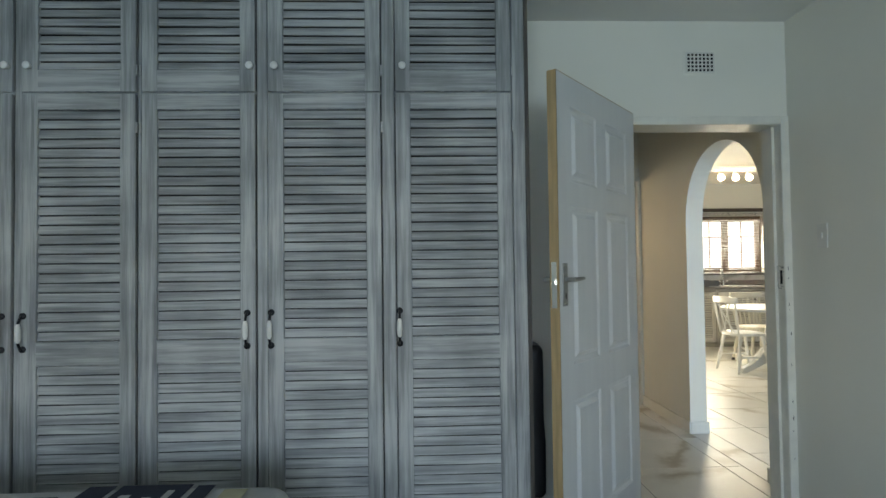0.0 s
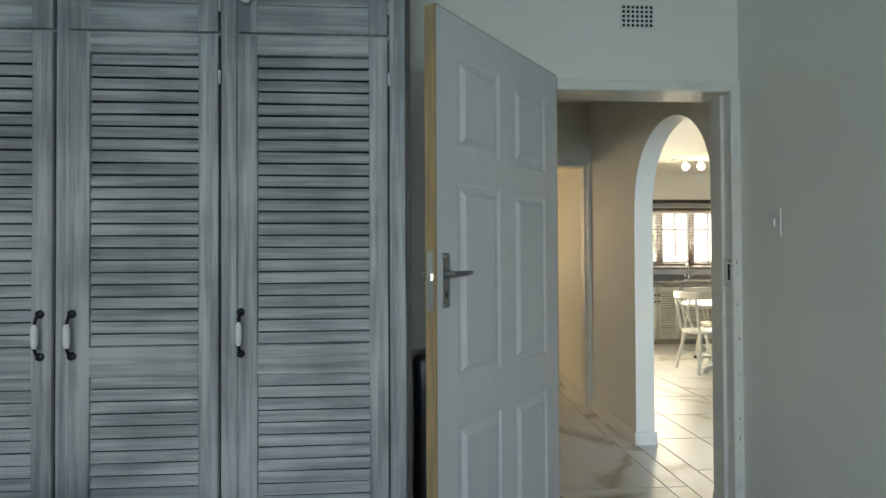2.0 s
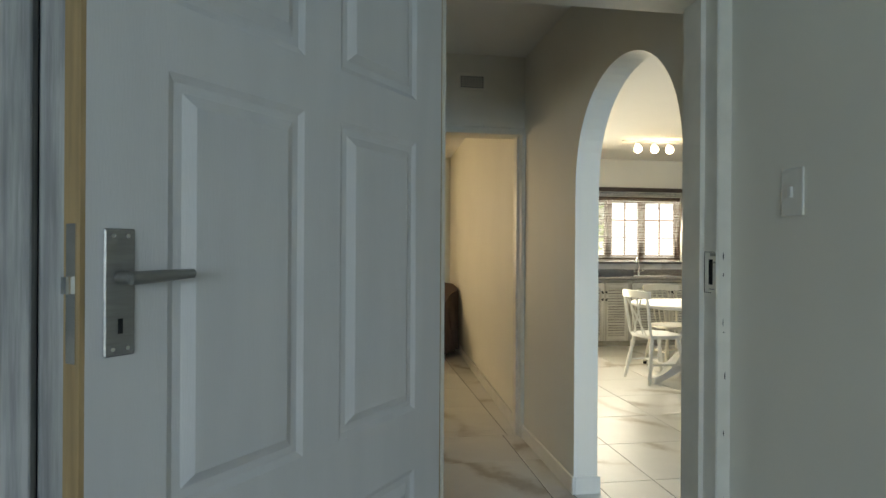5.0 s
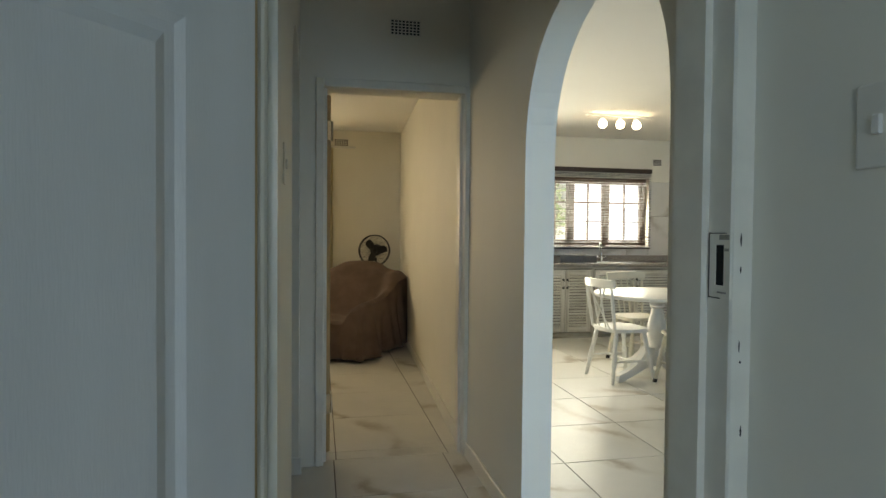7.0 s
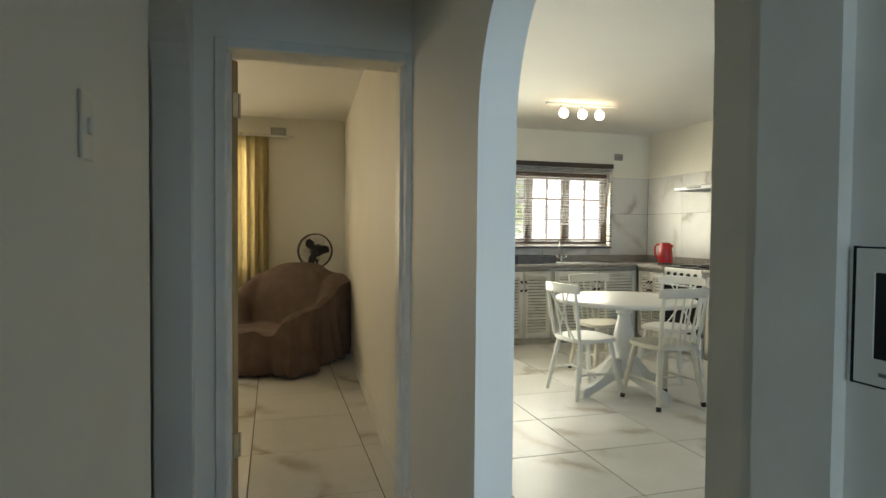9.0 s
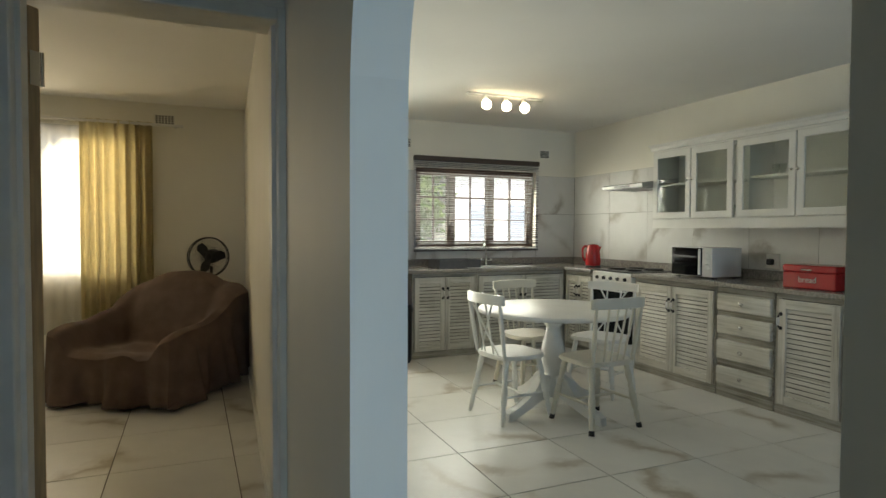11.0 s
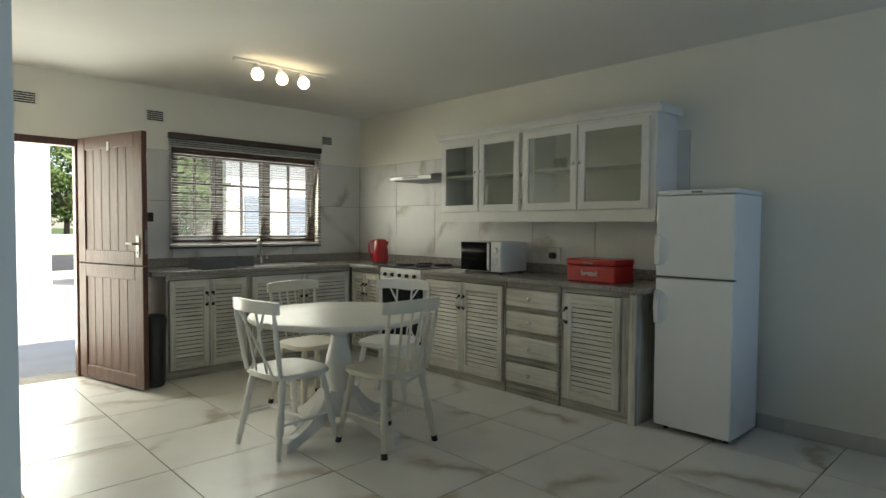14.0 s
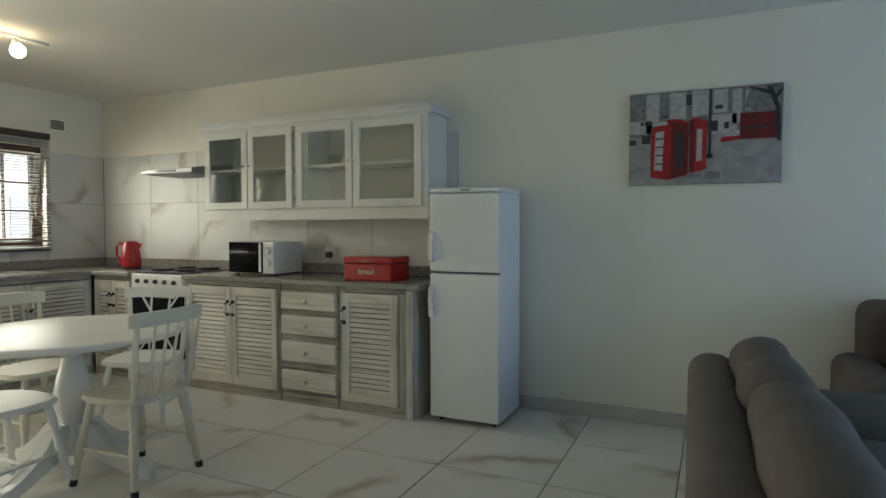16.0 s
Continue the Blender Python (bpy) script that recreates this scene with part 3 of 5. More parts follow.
air_brick((3.86, KIT_N, 2.275), 0.15, 0.09, 4, 5, "slotted cream air vent between door and window", True)
air_brick((2.88, KIT_N, 2.29), 0.17, 0.09, 4, 5, "slotted cream air vent above the back door", True)


def switch(at, label):
    ob = thing("light_switch", label, "light switch", at, "light switches")
    part("plate", box(bmesh.new(), -0.036, 0.036, -0.006, 0, -0.058, 0.058, 0.003, 2), M["trim"], ob)
    part("rocker", box(bmesh.new(), -0.007, 0.007, -0.013, -0.006, -0.014, 0.014, 0.002), M["white_satin"], ob)


switch(pose(BED_E, 2.54, 1.40, 0, 0, -90), "white light switch on the bedroom wall")
switch(pose(HALL_W, 3.60, 1.44, 0, 0, 90), "white light switch on the passage wall")
switch(pose(HALL_E + 0.008, 5.30, 1.41, 0, 0, -90), "white light switch inside the lounge door")


# ---- louvred doors ----
def louvre_door(parent, x0, x1, z0, z1, y, panels, mx, mz, stile=0.062, depth=0.022, pitch=0.0395, name="door", half=0.435, lean=-12):
    """A framed door with tilted slats in each panel, front face at y looking along -y; panels are (low, high)."""
    zs = [z0] + [v for p in panels for v in p] + [z1]
    d = part(name, grid_frame([x0, x0 + stile, x1 - stile, x1], zs, [(1, 2 * k + 1) for k in range(len(panels))], y, y + depth), mz, parent)
    for lo, hi in zip(zs[::2], zs[1::2]):
        part("rail", box(bmesh.new(), x0 + stile + 0.001, x1 - stile - 0.001, y - 0.0012, y + 0.004, lo + 0.002, hi - 0.002, 0.001), mx, d)
    w = x1 - x0 - 2 * stile
    slat = mesh_of("slat", prism(bmesh.new(), [(-0.0032, -pitch * half), (0.0026, -pitch * half), (0.0030, pitch * half), (-0.0024, pitch * half)], 0, -w / 2 - 0.004, w / 2 + 0.004), mx)
    for lo, hi in panels:
        n = max(1, round((hi - lo) / pitch))
        step = (hi - lo) / n
        for i in range(n):
            piece("slat", slat, d, pose((x0 + x1) / 2 + random.uniform(-0.0006, 0.0006), y + depth * 0.62, lo + step * (i + 0.5), lean + random.uniform(-3, 3), random.uniform(-0.35, 0.35), 0))
    return d


def bow_handle(door, x, z, y, tall=0.135):
    """Black iron bow with a porcelain grip."""
    k = tall / 2
    bm = tube(bmesh.new(), [(x, y + 0.002, z - k), (x, y - 0.006, z - k), (x, y - 0.020, z - k * 0.86), (x, y - 0.030, z - k * 0.58), (x, y - 0.031, z), (x, y - 0.030, z + k * 0.58), (x, y - 0.020, z + k * 0.86), (x, y - 0.006, z + k), (x, y + 0.002, z + k)], 0.0052)
    h = part("handle", bm, M["black_iron"], door, "black iron bow handle", smooth=True)
    for s in (-1, 1):
        part("rose", lathe(bmesh.new(), [(0.0140, -0.001), (0.0130, 0.006), (0.006, 0.011)], 12, m=between((x, y, z + s * k), (x, y - 1, z + s * k))[0]), M["black_iron"], h, smooth=True)
    bm = bmesh.new()
    lathe(bm, [(0.006, 0), (0.0105, 0.012), (0.0115, tall * 0.28), (0.0105, tall * 0.56 - 0.012), (0.006, tall * 0.56)], 14, at=(x, y - 0.031, z - tall * 0.28))
    part("grip", bm, M["porcelain"], h, "white porcelain grip", smooth=True)


def knob(door, x, z, y, r=0.016, material="porcelain", label="white porcelain knob"):
    bm = bmesh.new()
    lathe(bm, [(r * 0.55, 0), (r * 0.45, r * 0.5), (r, r * 1.1), (r * 0.95, r * 1.6), (r * 0.3, r * 1.95)], 16, m=between((x, y, z), (x, y - 1, z))[0])
    part("knob", bm, M[material], door, label, smooth=True)


# ---- wardrobe ----
WF = 2.247                                                # front plane
wardrobe = thing("fitted_wardrobe", "built-in wardrobe of lime-washed louvred doors up to the ceiling", "wardrobe")
W_R = 0.442
cols = [(-0.105, 0.382, "l"), (-0.632, -0.168, "l"), (-1.145, -0.685, "r"), (-1.625, -1.170, "l"), (-2.11, -1.665, "r"), (-2.60, -2.155, "l")]
# solid block behind the doors, its colour darkened for the shade inside
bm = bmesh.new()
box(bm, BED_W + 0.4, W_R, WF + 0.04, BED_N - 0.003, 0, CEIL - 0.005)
part("body", bm, M["inside"], wardrobe, "wardrobe interior with its shade put into the colour")
# shade of the gap beside the open door is coloured into this panel
part("side_panel", boxes((W_R + 0.001, W_R + 0.016, WF + 0.01, BED_N - 0.003, 0, CEIL - 0.005)), M["shaded_board"], wardrobe, "side board with the gap's shade put into its colour")
edge = W_R
for a, b, side in cols:
    part("stile", box(bmesh.new(), b + 0.004, edge, WF + 0.008, WF + 0.04, 0, CEIL - 0.005, 0.004), M["wash_z"], wardrobe)
    for lo, hi in ((1.998, 2.014), (0, 0.09), (2.50, CEIL - 0.005)):
        part("rail", boxes((a - 0.004, b + 0.004, WF + 0.010, WF + 0.04, lo, hi)), M["wash_x"], wardrobe)
    d = louvre_door(wardrobe, a, b, 0.095, 2.001, WF - 0.004, [(0.175, 0.890), (0.988, 1.935)], M["wash_x"], M["wash_z"])
    bow_handle(d, a + 0.010 if side == "l" else b - 0.034, 1.027, WF - 0.004)
    u = louvre_door(wardrobe, a, b, 2.009, 2.496, WF - 0.004, [(2.099, 2.43)], M["wash_x"], M["wash_z"], name="upper_door", pitch=0.036)
    knob(u, a + 0.030 if side == "l" else b - 0.018, 2.112, WF - 0.004)
    hx = b + 0.005 if side == "l" else a - 0.005
    for zz in (1.86, 0.24):
        part("hinge", boxes((hx - 0.004, hx + 0.004, WF - 0.007, WF + 0.004, zz - 0.022, zz + 0.022)), M["dull_steel"], d, "small steel hinge")
    part("hinge", boxes((hx - 0.004, hx + 0.004, WF - 0.007, WF + 0.004, 2.075, 2.12)), M["dull_steel"], u, "small steel hinge")
    edge = a - 0.004
part("stile", box(bmesh.new(), BED_W + 0.4, edge, WF + 0.008, WF + 0.04, 0, CEIL - 0.005, 0.004), M["wash_z"], wardrobe)


# ---- bed ----
def soft_block(x0, x1, y0, y1, z0, z1, r, wob, cuts=3, seed=0.0):
    bm = bmesh.new()
    box(bm, x0, x1, y0, y1, z0, z1, r, 4)
    long_edges = [e for e in bm.edges if e.calc_length() > 0.12]
    bmesh.ops.subdivide_edges(bm, edges=long_edges, cuts=cuts, use_grid_fill=True)
    for v in bm.verts:
        if v.co.z > z0 + 0.02:
            v.co += wob * noise.noise_vector(v.co * 5.0 + Vector((seed, seed, 0)))
    return bm


bed = thing("double_bed", "bed under a white duvet printed with navy lettering", "bed", (-2.0, 0.55, 0))
part("mattress", soft_block(-0.95, 1.50, -1.3, 1.0, 0.30, 0.52, 0.05, 0.006, seed=3.0), M["linen"], bed, smooth=True)
part("base", box(bmesh.new(), -0.9, 1.45, -1.28, 0.97, 0.0, 0.30, 0.01), M["grey_cloth"], bed)
duvet = part("duvet", soft_block(-0.98, 1.60, -1.3, 1.13, 0.28, 0.612, 0.07, 0.010, 6, 5.0), M["linen"], bed, "white printed duvet", smooth=True)
part("printed_band", boxes((0.98, 1.06, 0.72, 1.10, 0.6155, 0.6175), (1.08, 1.29, 0.60, 1.10, 0.6155, 0.6180), (1.31, 1.36, 0.66, 1.09, 0.6155, 0.6175)), M["ink"], duvet, "navy printed block")
part("printed_mark", boxes((1.11, 1.14, 0.7, 1.02, 0.6182, 0.6192), (1.18, 1.205, 0.68, 1.0, 0.6182, 0.6192), (1.235, 1.255, 0.75, 1.05, 0.6182, 0.6192)), M["linen"], duvet, "white strokes on the print")
part("printed_mark", boxes((0.72, 0.80, 0.96, 1.0, 0.6165, 0.6185), (0.86, 0.93, 0.98, 1.02, 0.6165, 0.6185), (0.86, 0.87, 0.88, 0.98, 0.6165, 0.6185), (0.72, 0.73, 0.88, 0.96, 0.6165, 0.6185)), M["ink"], duvet, "navy letter strokes")
part("printed_mark", boxes((1.40, 1.47, 0.93, 1.05, 0.6165, 0.6180)), M["ochre"], duvet, "ochre letter strokes")

# clothes hanging in the gap between wardrobe and door
bag = single("dark_garment", soft_block(0.475, 0.56, 2.50, 2.70, 0.20, 0.90, 0.03, 0.012, 5, 8.0), M["black_plastic"], "glossy dark garment hanging beside the wardrobe", "garment", smooth=True)


# ---- kitchen: fitted units ----
TOP = 0.905
CF = 5.55                                                 # front of the east run
NF = 8.50                                                 # front of the north run
BASE_END = 5.30


def base_unit(name, label, w, at, build, depth=0.56):
    """A carcass in local space: x along the run from 0 to w, front at y=0 looking along -y."""
    u = thing(name, label, "cabinet", at, "kitchen base cabinets")
    part("body", boxes((0.012, w - 0.012, 0.024, depth - 0.002, 0.0, TOP - 0.045)), M["inside"], u, "cabinet interior with its shade put into the colour")
    part("side_panel", boxes((0, 0.012, 0.022, depth, 0, TOP - 0.04)), M["kwash_z"], u)
    part("side_panel", boxes((w - 0.012, w, 0.022, depth, 0, TOP - 0.04)), M["kwash_z"], u)
    build(u, w)
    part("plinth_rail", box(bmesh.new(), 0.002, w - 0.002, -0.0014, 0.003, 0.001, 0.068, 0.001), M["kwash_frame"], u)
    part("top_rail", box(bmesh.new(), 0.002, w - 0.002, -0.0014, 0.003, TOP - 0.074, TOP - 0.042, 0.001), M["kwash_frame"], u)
    return u


def two_door(u, w):
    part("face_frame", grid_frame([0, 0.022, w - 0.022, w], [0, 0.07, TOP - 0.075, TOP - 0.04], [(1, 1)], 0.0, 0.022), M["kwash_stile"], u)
    mid = w / 2
    for a, b, hx in ((0.026, mid - 0.003, mid - 0.026), (mid + 0.003, w - 0.026, mid + 0.026)):
        d = louvre_door(u, a, b, 0.075, TOP - 0.08, -0.016, [(0.14, TOP - 0.145)], M["kwash_x"], M["kwash_z"], stile=0.05, pitch=0.034, half=0.42, lean=-22)
        bow_handle(d, hx, 0.66, -0.016, 0.10)


def one_door(u, w):
    part("face_frame", grid_frame([0, 0.03, w - 0.12, w], [0, 0.07, TOP - 0.075, TOP - 0.04], [(1, 1)], 0.0, 0.022), M["kwash_stile"], u)
    d = louvre_door(u, 0.032, w - 0.115, 0.075, TOP - 0.08, -0.016, [(0.14, TOP - 0.145)], M["kwash_x"], M["kwash_z"], stile=0.055, pitch=0.034, half=0.42, lean=-22)
    bow_handle(d, 0.05, 0.67, -0.016, 0.10)
    part("end_post", box(bmesh.new(), w - 0.05, w, -0.012, 0.0, 0.0, TOP - 0.04, 0.008), M["kwash_z"], u)


def drawers(u, w):
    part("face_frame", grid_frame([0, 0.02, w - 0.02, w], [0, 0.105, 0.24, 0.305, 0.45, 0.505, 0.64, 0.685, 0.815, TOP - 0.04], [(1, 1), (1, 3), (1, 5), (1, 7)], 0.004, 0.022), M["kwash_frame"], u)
    for z0, z1 in ((0.68, 0.82), (0.50, 0.645), (0.30, 0.455), (0.10, 0.245)):
        d = part("drawer", box(bmesh.new(), 0.012, w - 0.012, -0.026, 0.022, z0 + 0.004, z1 - 0.004, 0.007), M["kwash_x"], u)
        knob(d, w / 2, (z0 + z1) / 2, -0.026, 0.015, "chrome", "small steel knob")


def east(y):
    """Pose for a unit whose local x runs towards -y along the east wall."""
    return pose(CF, y, 0, 0, 0, -90)


base_unit("base_cabinet", "lime-washed louvred two-door base cabinet", 0.94, east(7.35), two_door)
base_unit("drawer_cabinet", "lime-washed base cabinet with four drawers", 0.50, east(6.40), drawers)
base_unit("base_cabinet", "lime-washed base cabinet with one wide louvred door", 0.58, east(5.89), one_door)
base_unit("base_cabinet", "lime-washed louvred corner base cabinet", 0.50, east(8.48), lambda u, w: two_door(u, w))
base_unit("base_cabinet", "lime-washed louvred two-door base cabinet", 0.72, pose(3.72, NF, 0), two_door)
base_unit("base_cabinet", "lime-washed louvred two-door sink cabinet", 1.10, pose(4.445, NF, 0), two_door)

bm = bmesh.new()
box(bm, 3.60, KIT_E - 0.004, NF - 0.05, KIT_N - 0.004, TOP - 0.038, TOP, 0.006, 2)
box(bm, CF - 0.05, KIT_E - 0.004, BASE_END - 0.06, 7.362, TOP - 0.0385, TOP - 0.0005, 0.006, 2)
box(bm, CF - 0.05, KIT_E - 0.004, 7.972, NF - 0.052, TOP - 0.0385, TOP - 0.0005, 0.006, 2)
top = single("worktop", bm, M["granite"], "mottled grey-brown granite worktop along two walls", "worktop")
bm = bmesh.new()
box(bm, 3.60, KIT_E - 0.03, KIT_N - 0.024, KIT_N - 0.004, TOP, TOP + 0.075, 0.003)
box(bm, KIT_E - 0.024, KIT_E - 0.004, BASE_END - 0.06, KIT_N - 0.026, TOP, TOP + 0.075, 0.003)
part("upstand", bm, M["granite"], top)

# ---- cooker ----
ck = thing("cooker", "freestanding white electric cooker with a black oven door", "cooker", pose(CF, 7.968, 0, 0, 0, -90))
part("body", box(bmesh.new(), 0.0, 0.60, 0.0, 0.57, 0.02, TOP - 0.01, 0.004), M["fridge"], ck)
part("control_panel", box(bmesh.new(), 0.005, 0.595, -0.03, -0.001, 0.775, TOP - 0.012, 0.006), M["white_gloss"], ck)
for i in range(5):
    bm = lathe(bmesh.new(), [(0.019, 0), (0.017, 0.016), (0.015, 0.02)], 14, m=between((0.09 + i * 0.105, -0.03, 0.835), (0.09 + i * 0.105, -0.2, 0.835))[0])
    part("dial", bm, M["black_plastic"], ck, "black cooker dial", smooth=True)
od = part("oven_door", box(bmesh.new(), 0.005, 0.595, -0.03, -0.001, 0.22, 0.765, 0.006), M["black_glass"], ck, "black glass oven door")
bm = bmesh.new()
rod(bm, (0.06, -0.065, 0.72), (0.54, -0.065, 0.72), 0.009)
for x in (0.09, 0.51):
    rod(bm, (x, -0.03, 0.72), (x, -0.066, 0.72), 0.007)
part("oven_handle", bm, M["white_gloss"], od, smooth=True)
part("drawer", box(bmesh.new(), 0.005, 0.595, -0.025, -0.001, 0.04, 0.21, 0.005), M["white_gloss"], ck)
part("hob", box(bmesh.new(), 0.0, 0.60, 0.0, 0.55, TOP - 0.009, TOP + 0.006, 0.004), M["black_iron"], ck, "black enamel hob")
for x, y, r in ((0.17, 0.15, 0.09), (0.43, 0.15, 0.075), (0.17, 0.40, 0.075), (0.43, 0.40, 0.09)):
    bm = lathe(bmesh.new(), [(r + 0.012, 0), (r + 0.010, 0.006), (r, 0.007), (r, 0.018), (r * 0.95, 0.021)], 24, at=(x, y, TOP + 0.005))
    part("hotplate", bm, M["black_iron"], ck, smooth=True)

# ---- cooker hood ----
hood = thing("cooker_hood", "slim stainless steel cooker hood under the wall tiles", "cooker hood", pose(KIT_E, 8.0, 0, 0, 0, -90))
part("canopy", prism(bmesh.new(), [(-0.02, 1.83), (-0.44, 1.775), (-0.47, 1.765), (-0.47, 1.735), (-0.02, 1.735)], 0, 0.0, 0.60), M["dull_steel"], hood)
part("control_strip", boxes((0.2, 0.42, -0.4735, -0.469, 1.742, 1.758)), M["black_plastic"], hood)
part("filter", boxes((0.03, 0.57, -0.44, -0.06, 1.728, 1.7355)), M["grey_plastic"], hood)

# ---- glazed wall cabinet ----
UX, UY0, UY1, UZ0, UZ1 = 5.815, 5.33, 7.42, 1.335, 2.115
wc = thing("wall_cabinet", "white glazed wall cabinet with a moulded cornice", "wall cabinet", pose(UX, UY1, 0, 0, 0, -90))
L, D = UY1 - UY0, KIT_E - UX - 0.003
bm = boxes((0, 0.018, 0.018, D, UZ0 + 0.07, UZ1 - 0.03), (L - 0.018, L, 0.018, D, UZ0 + 0.07, UZ1 - 0.03), (0.018, L - 0.018, D - 0.01, D, UZ0 + 0.07, UZ1 - 0.03), (0.018, L - 0.018, 0.018, D - 0.01, UZ0 + 0.07, UZ0 + 0.09), (0.018, L - 0.018, 0.018, D - 0.01, UZ1 - 0.05, UZ1 - 0.03), (L / 2 - 0.01, L / 2 + 0.01, 0.018, D - 0.01, UZ0 + 0.09, UZ1 - 0.05))
part("body", bm, M["white_satin"], wc)
part("shelf", boxes((0.019, L / 2 - 0.011, 0.03, D - 0.011, 1.735, 1.753), (L / 2 + 0.011, L - 0.019, 0.03, D - 0.011, 1.735, 1.753)), M["white_satin"], wc)
bm = bmesh.new()
prism(bm, [(0.0, UZ1 - 0.04), (-0.012, UZ1 - 0.035), (-0.02, UZ1 - 0.012), (-0.045, UZ1 + 0.004), (-0.048, UZ1 + 0.016), (D, UZ1 + 0.016), (D, UZ1 - 0.04)], 0, -0.03, L + 0.035)
part("cornice", bm, M["white_satin"], wc)
part("valance", boxes((0, L, 0.0, 0.018, UZ0, UZ0 + 0.082), (0, L, -0.006, 0.0, UZ0, UZ0 + 0.02), (0, L, -0.004, 0.0, UZ0 + 0.05, UZ0 + 0.06)), M["white_satin"], wc)
part("face_frame", grid_frame([0, 0.022, L * 0.452, L * 0.47, L - 0.05, L], [UZ0 + 0.082, UZ0 + 0.09, UZ1 - 0.06, UZ1 - 0.04], [(1, 1), (3, 1)], 0, 0.018), M["white_satin"], wc)
for a, b, k in ((0.015, 0.475, "r"), (0.485, 0.925, "l"), (0.965, 1.475, "r"), (1.485, 2.045, "l")):
    z0, z1, s = UZ0 + 0.088, UZ1 - 0.062, 0.058
    d = part("door", grid_frame([a, a + s, b - s, b], [z0, z0 + s, z1 - s, z1], [(1, 1)], -0.02, 0, 0.003), M["white_satin"], wc)
    p = part("pane", boxes((a + s - 0.004, b - s + 0.004, -0.012, -0.008, z0 + s - 0.004, z1 - s + 0.004)), M["cup_glass"], d, "clear glass pane")
    knob(d, b - 0.022 if k == "r" else a + 0.022, (z0 + z1) / 2 + 0.03, -0.02, 0.012, "chrome", "small steel knob")


def bowl(at, r, h, material, label, name="bowl"):
    bm = lathe(bmesh.new(), [(r * 0.45, 0), (r * 0.55, 0.004), (r * 0.85, h * 0.5), (r, h), (r * 0.96, h), (r * 0.8, h * 0.5), (r * 0.4, 0.012)], 22)
    return single(name, bm, material, label, "crockery", at, "crockery in the wall cabinet", smooth=True)


sx = UX + 0.17
SH = UZ0 + 0.09
for i in range(4):
    bowl((sx, 7.17, SH + 0.001 + i * 0.012), 0.10, 0.022, M["porcelain"], "white dinner plate stacked in the cabinet", "plate")
for y in (7.06, 6.74):
    bowl((sx, y, SH), 0.06, 0.065, M["porcelain"], "white bowl standing in the cabinet")
bowl((sx, 5.62, SH), 0.13, 0.05, M["porcelain"], "wide white bowl standing in the cabinet")
for y in (6.66, 6.58):
    bowl((sx, y, SH), 0.033, 0.11, M["cup_glass"], "clear drinking glass in the cabinet", "drinking_glass")
for y in (6.25, 6.19):
    bowl((sx, y, 1.754), 0.03, 0.09, M["cup_glass"], "clear drinking glass on the cabinet shelf", "drinking_glass")

# ---- fridge ----
FX, FY0, FY1, FH = 5.60, 4.74, 5.215, 1.525
fr = thing("fridge_freezer", "tall white two-door fridge freezer beside the cabinets", "fridge", pose(FX, FY1, 0, 0, 0, -90))
FW, FD = FY1 - FY0, 0.45
part("body", box(bmesh.new(), 0.004, FW - 0.004, 0.058, FD, 0.03, FH - 0.03, 0.006, 2), M["fridge"], fr)
part("top", box(bmesh.new(), 0.0, FW, 0.0, FD, FH - 0.03, FH, 0.008, 2), M["fridge"], fr)
for z0, z1, hz in ((0.035, 0.975, (0.68, 0.90)), (0.988, FH - 0.034, (1.05, 1.25))):
    d = part("door", box(bmesh.new(), 0, FW, 0.0, 0.052, z0, z1, 0.010, 3), M["fridge"], fr)
    m, half = (hz[0] + hz[1]) / 2, (hz[1] - hz[0]) / 2
    bm = prism(bmesh.new(), [(0.004, hz[0]), (-0.030, hz[0] + 0.012), (-0.036, m), (-0.030, hz[1] - 0.012), (0.004, hz[1]), (-0.004, hz[1] - 0.03), (-0.016, m), (-0.004, hz[0] + 0.03)], 0, 0.006, 0.034)
    cup = bmesh.new()
    bmesh.ops.create_uvsphere(cup, u_segments=20, v_segments=12, radius=1.0)
    bmesh.ops.scale(cup, vec=(0.052, 0.014, half * 0.92), verts=cup.verts)
    bmesh.ops.translate(cup, vec=(0.036, 0.002, m), verts=cup.verts)
    part("finger_cup", cup, M["white_gloss"], d, "rounded white finger cup", smooth=True)
    part("handle", bm, M["white_gloss"], d, "moulded white grip")
part("seal", boxes((0.008, FW - 0.008, 0.03, 0.058, 0.977, 0.986)), M["grey_plastic"], fr, "grey door gap")
bm = bmesh.new()
for x in (0.05, FW - 0.05):
    for y in (0.08, FD - 0.05):
        lathe(bm, [(0.016, 0), (0.018, 0.03)], 10, at=(x, y, 0.0))
part("foot", bm, M["black_plastic"], fr)
part("badge", boxes((FW * 0.46, FW * 0.6, -0.001, 0.003, FH - 0.02, FH - 0.010)), M["grey_plastic"], fr, "small grey badge")


# ---- table and chairs ----
TX, TY = 4.10, 6.55
tb = thing("round_table", "round white painted pedestal dining table", "table", pose(TX, TY, 0, 0, 0, 14))
bm = lathe(bmesh.new(), [(0.50, 0.712), (0.535, 0.714), (0.545, 0.722), (0.547, 0.735), (0.540, 0.745), (0.52, 0.749)], 56)
part("tabletop", bm, M["white_satin"], tb, smooth=True)
bm = lathe(bmesh.new(), [(0.075, 0.11), (0.085, 0.14), (0.075, 0.20), (0.055, 0.25), (0.060, 0.29), (0.085, 0.35), (0.090, 0.42), (0.074, 0.50), (0.056, 0.57), (0.050, 0.61), (0.066, 0.63), (0.066, 0.65), (0.052, 0.67), (0.10, 0.70), (0.14, 0.712)], 26)
part("column", bm, M["white_gloss"], tb, smooth=True)
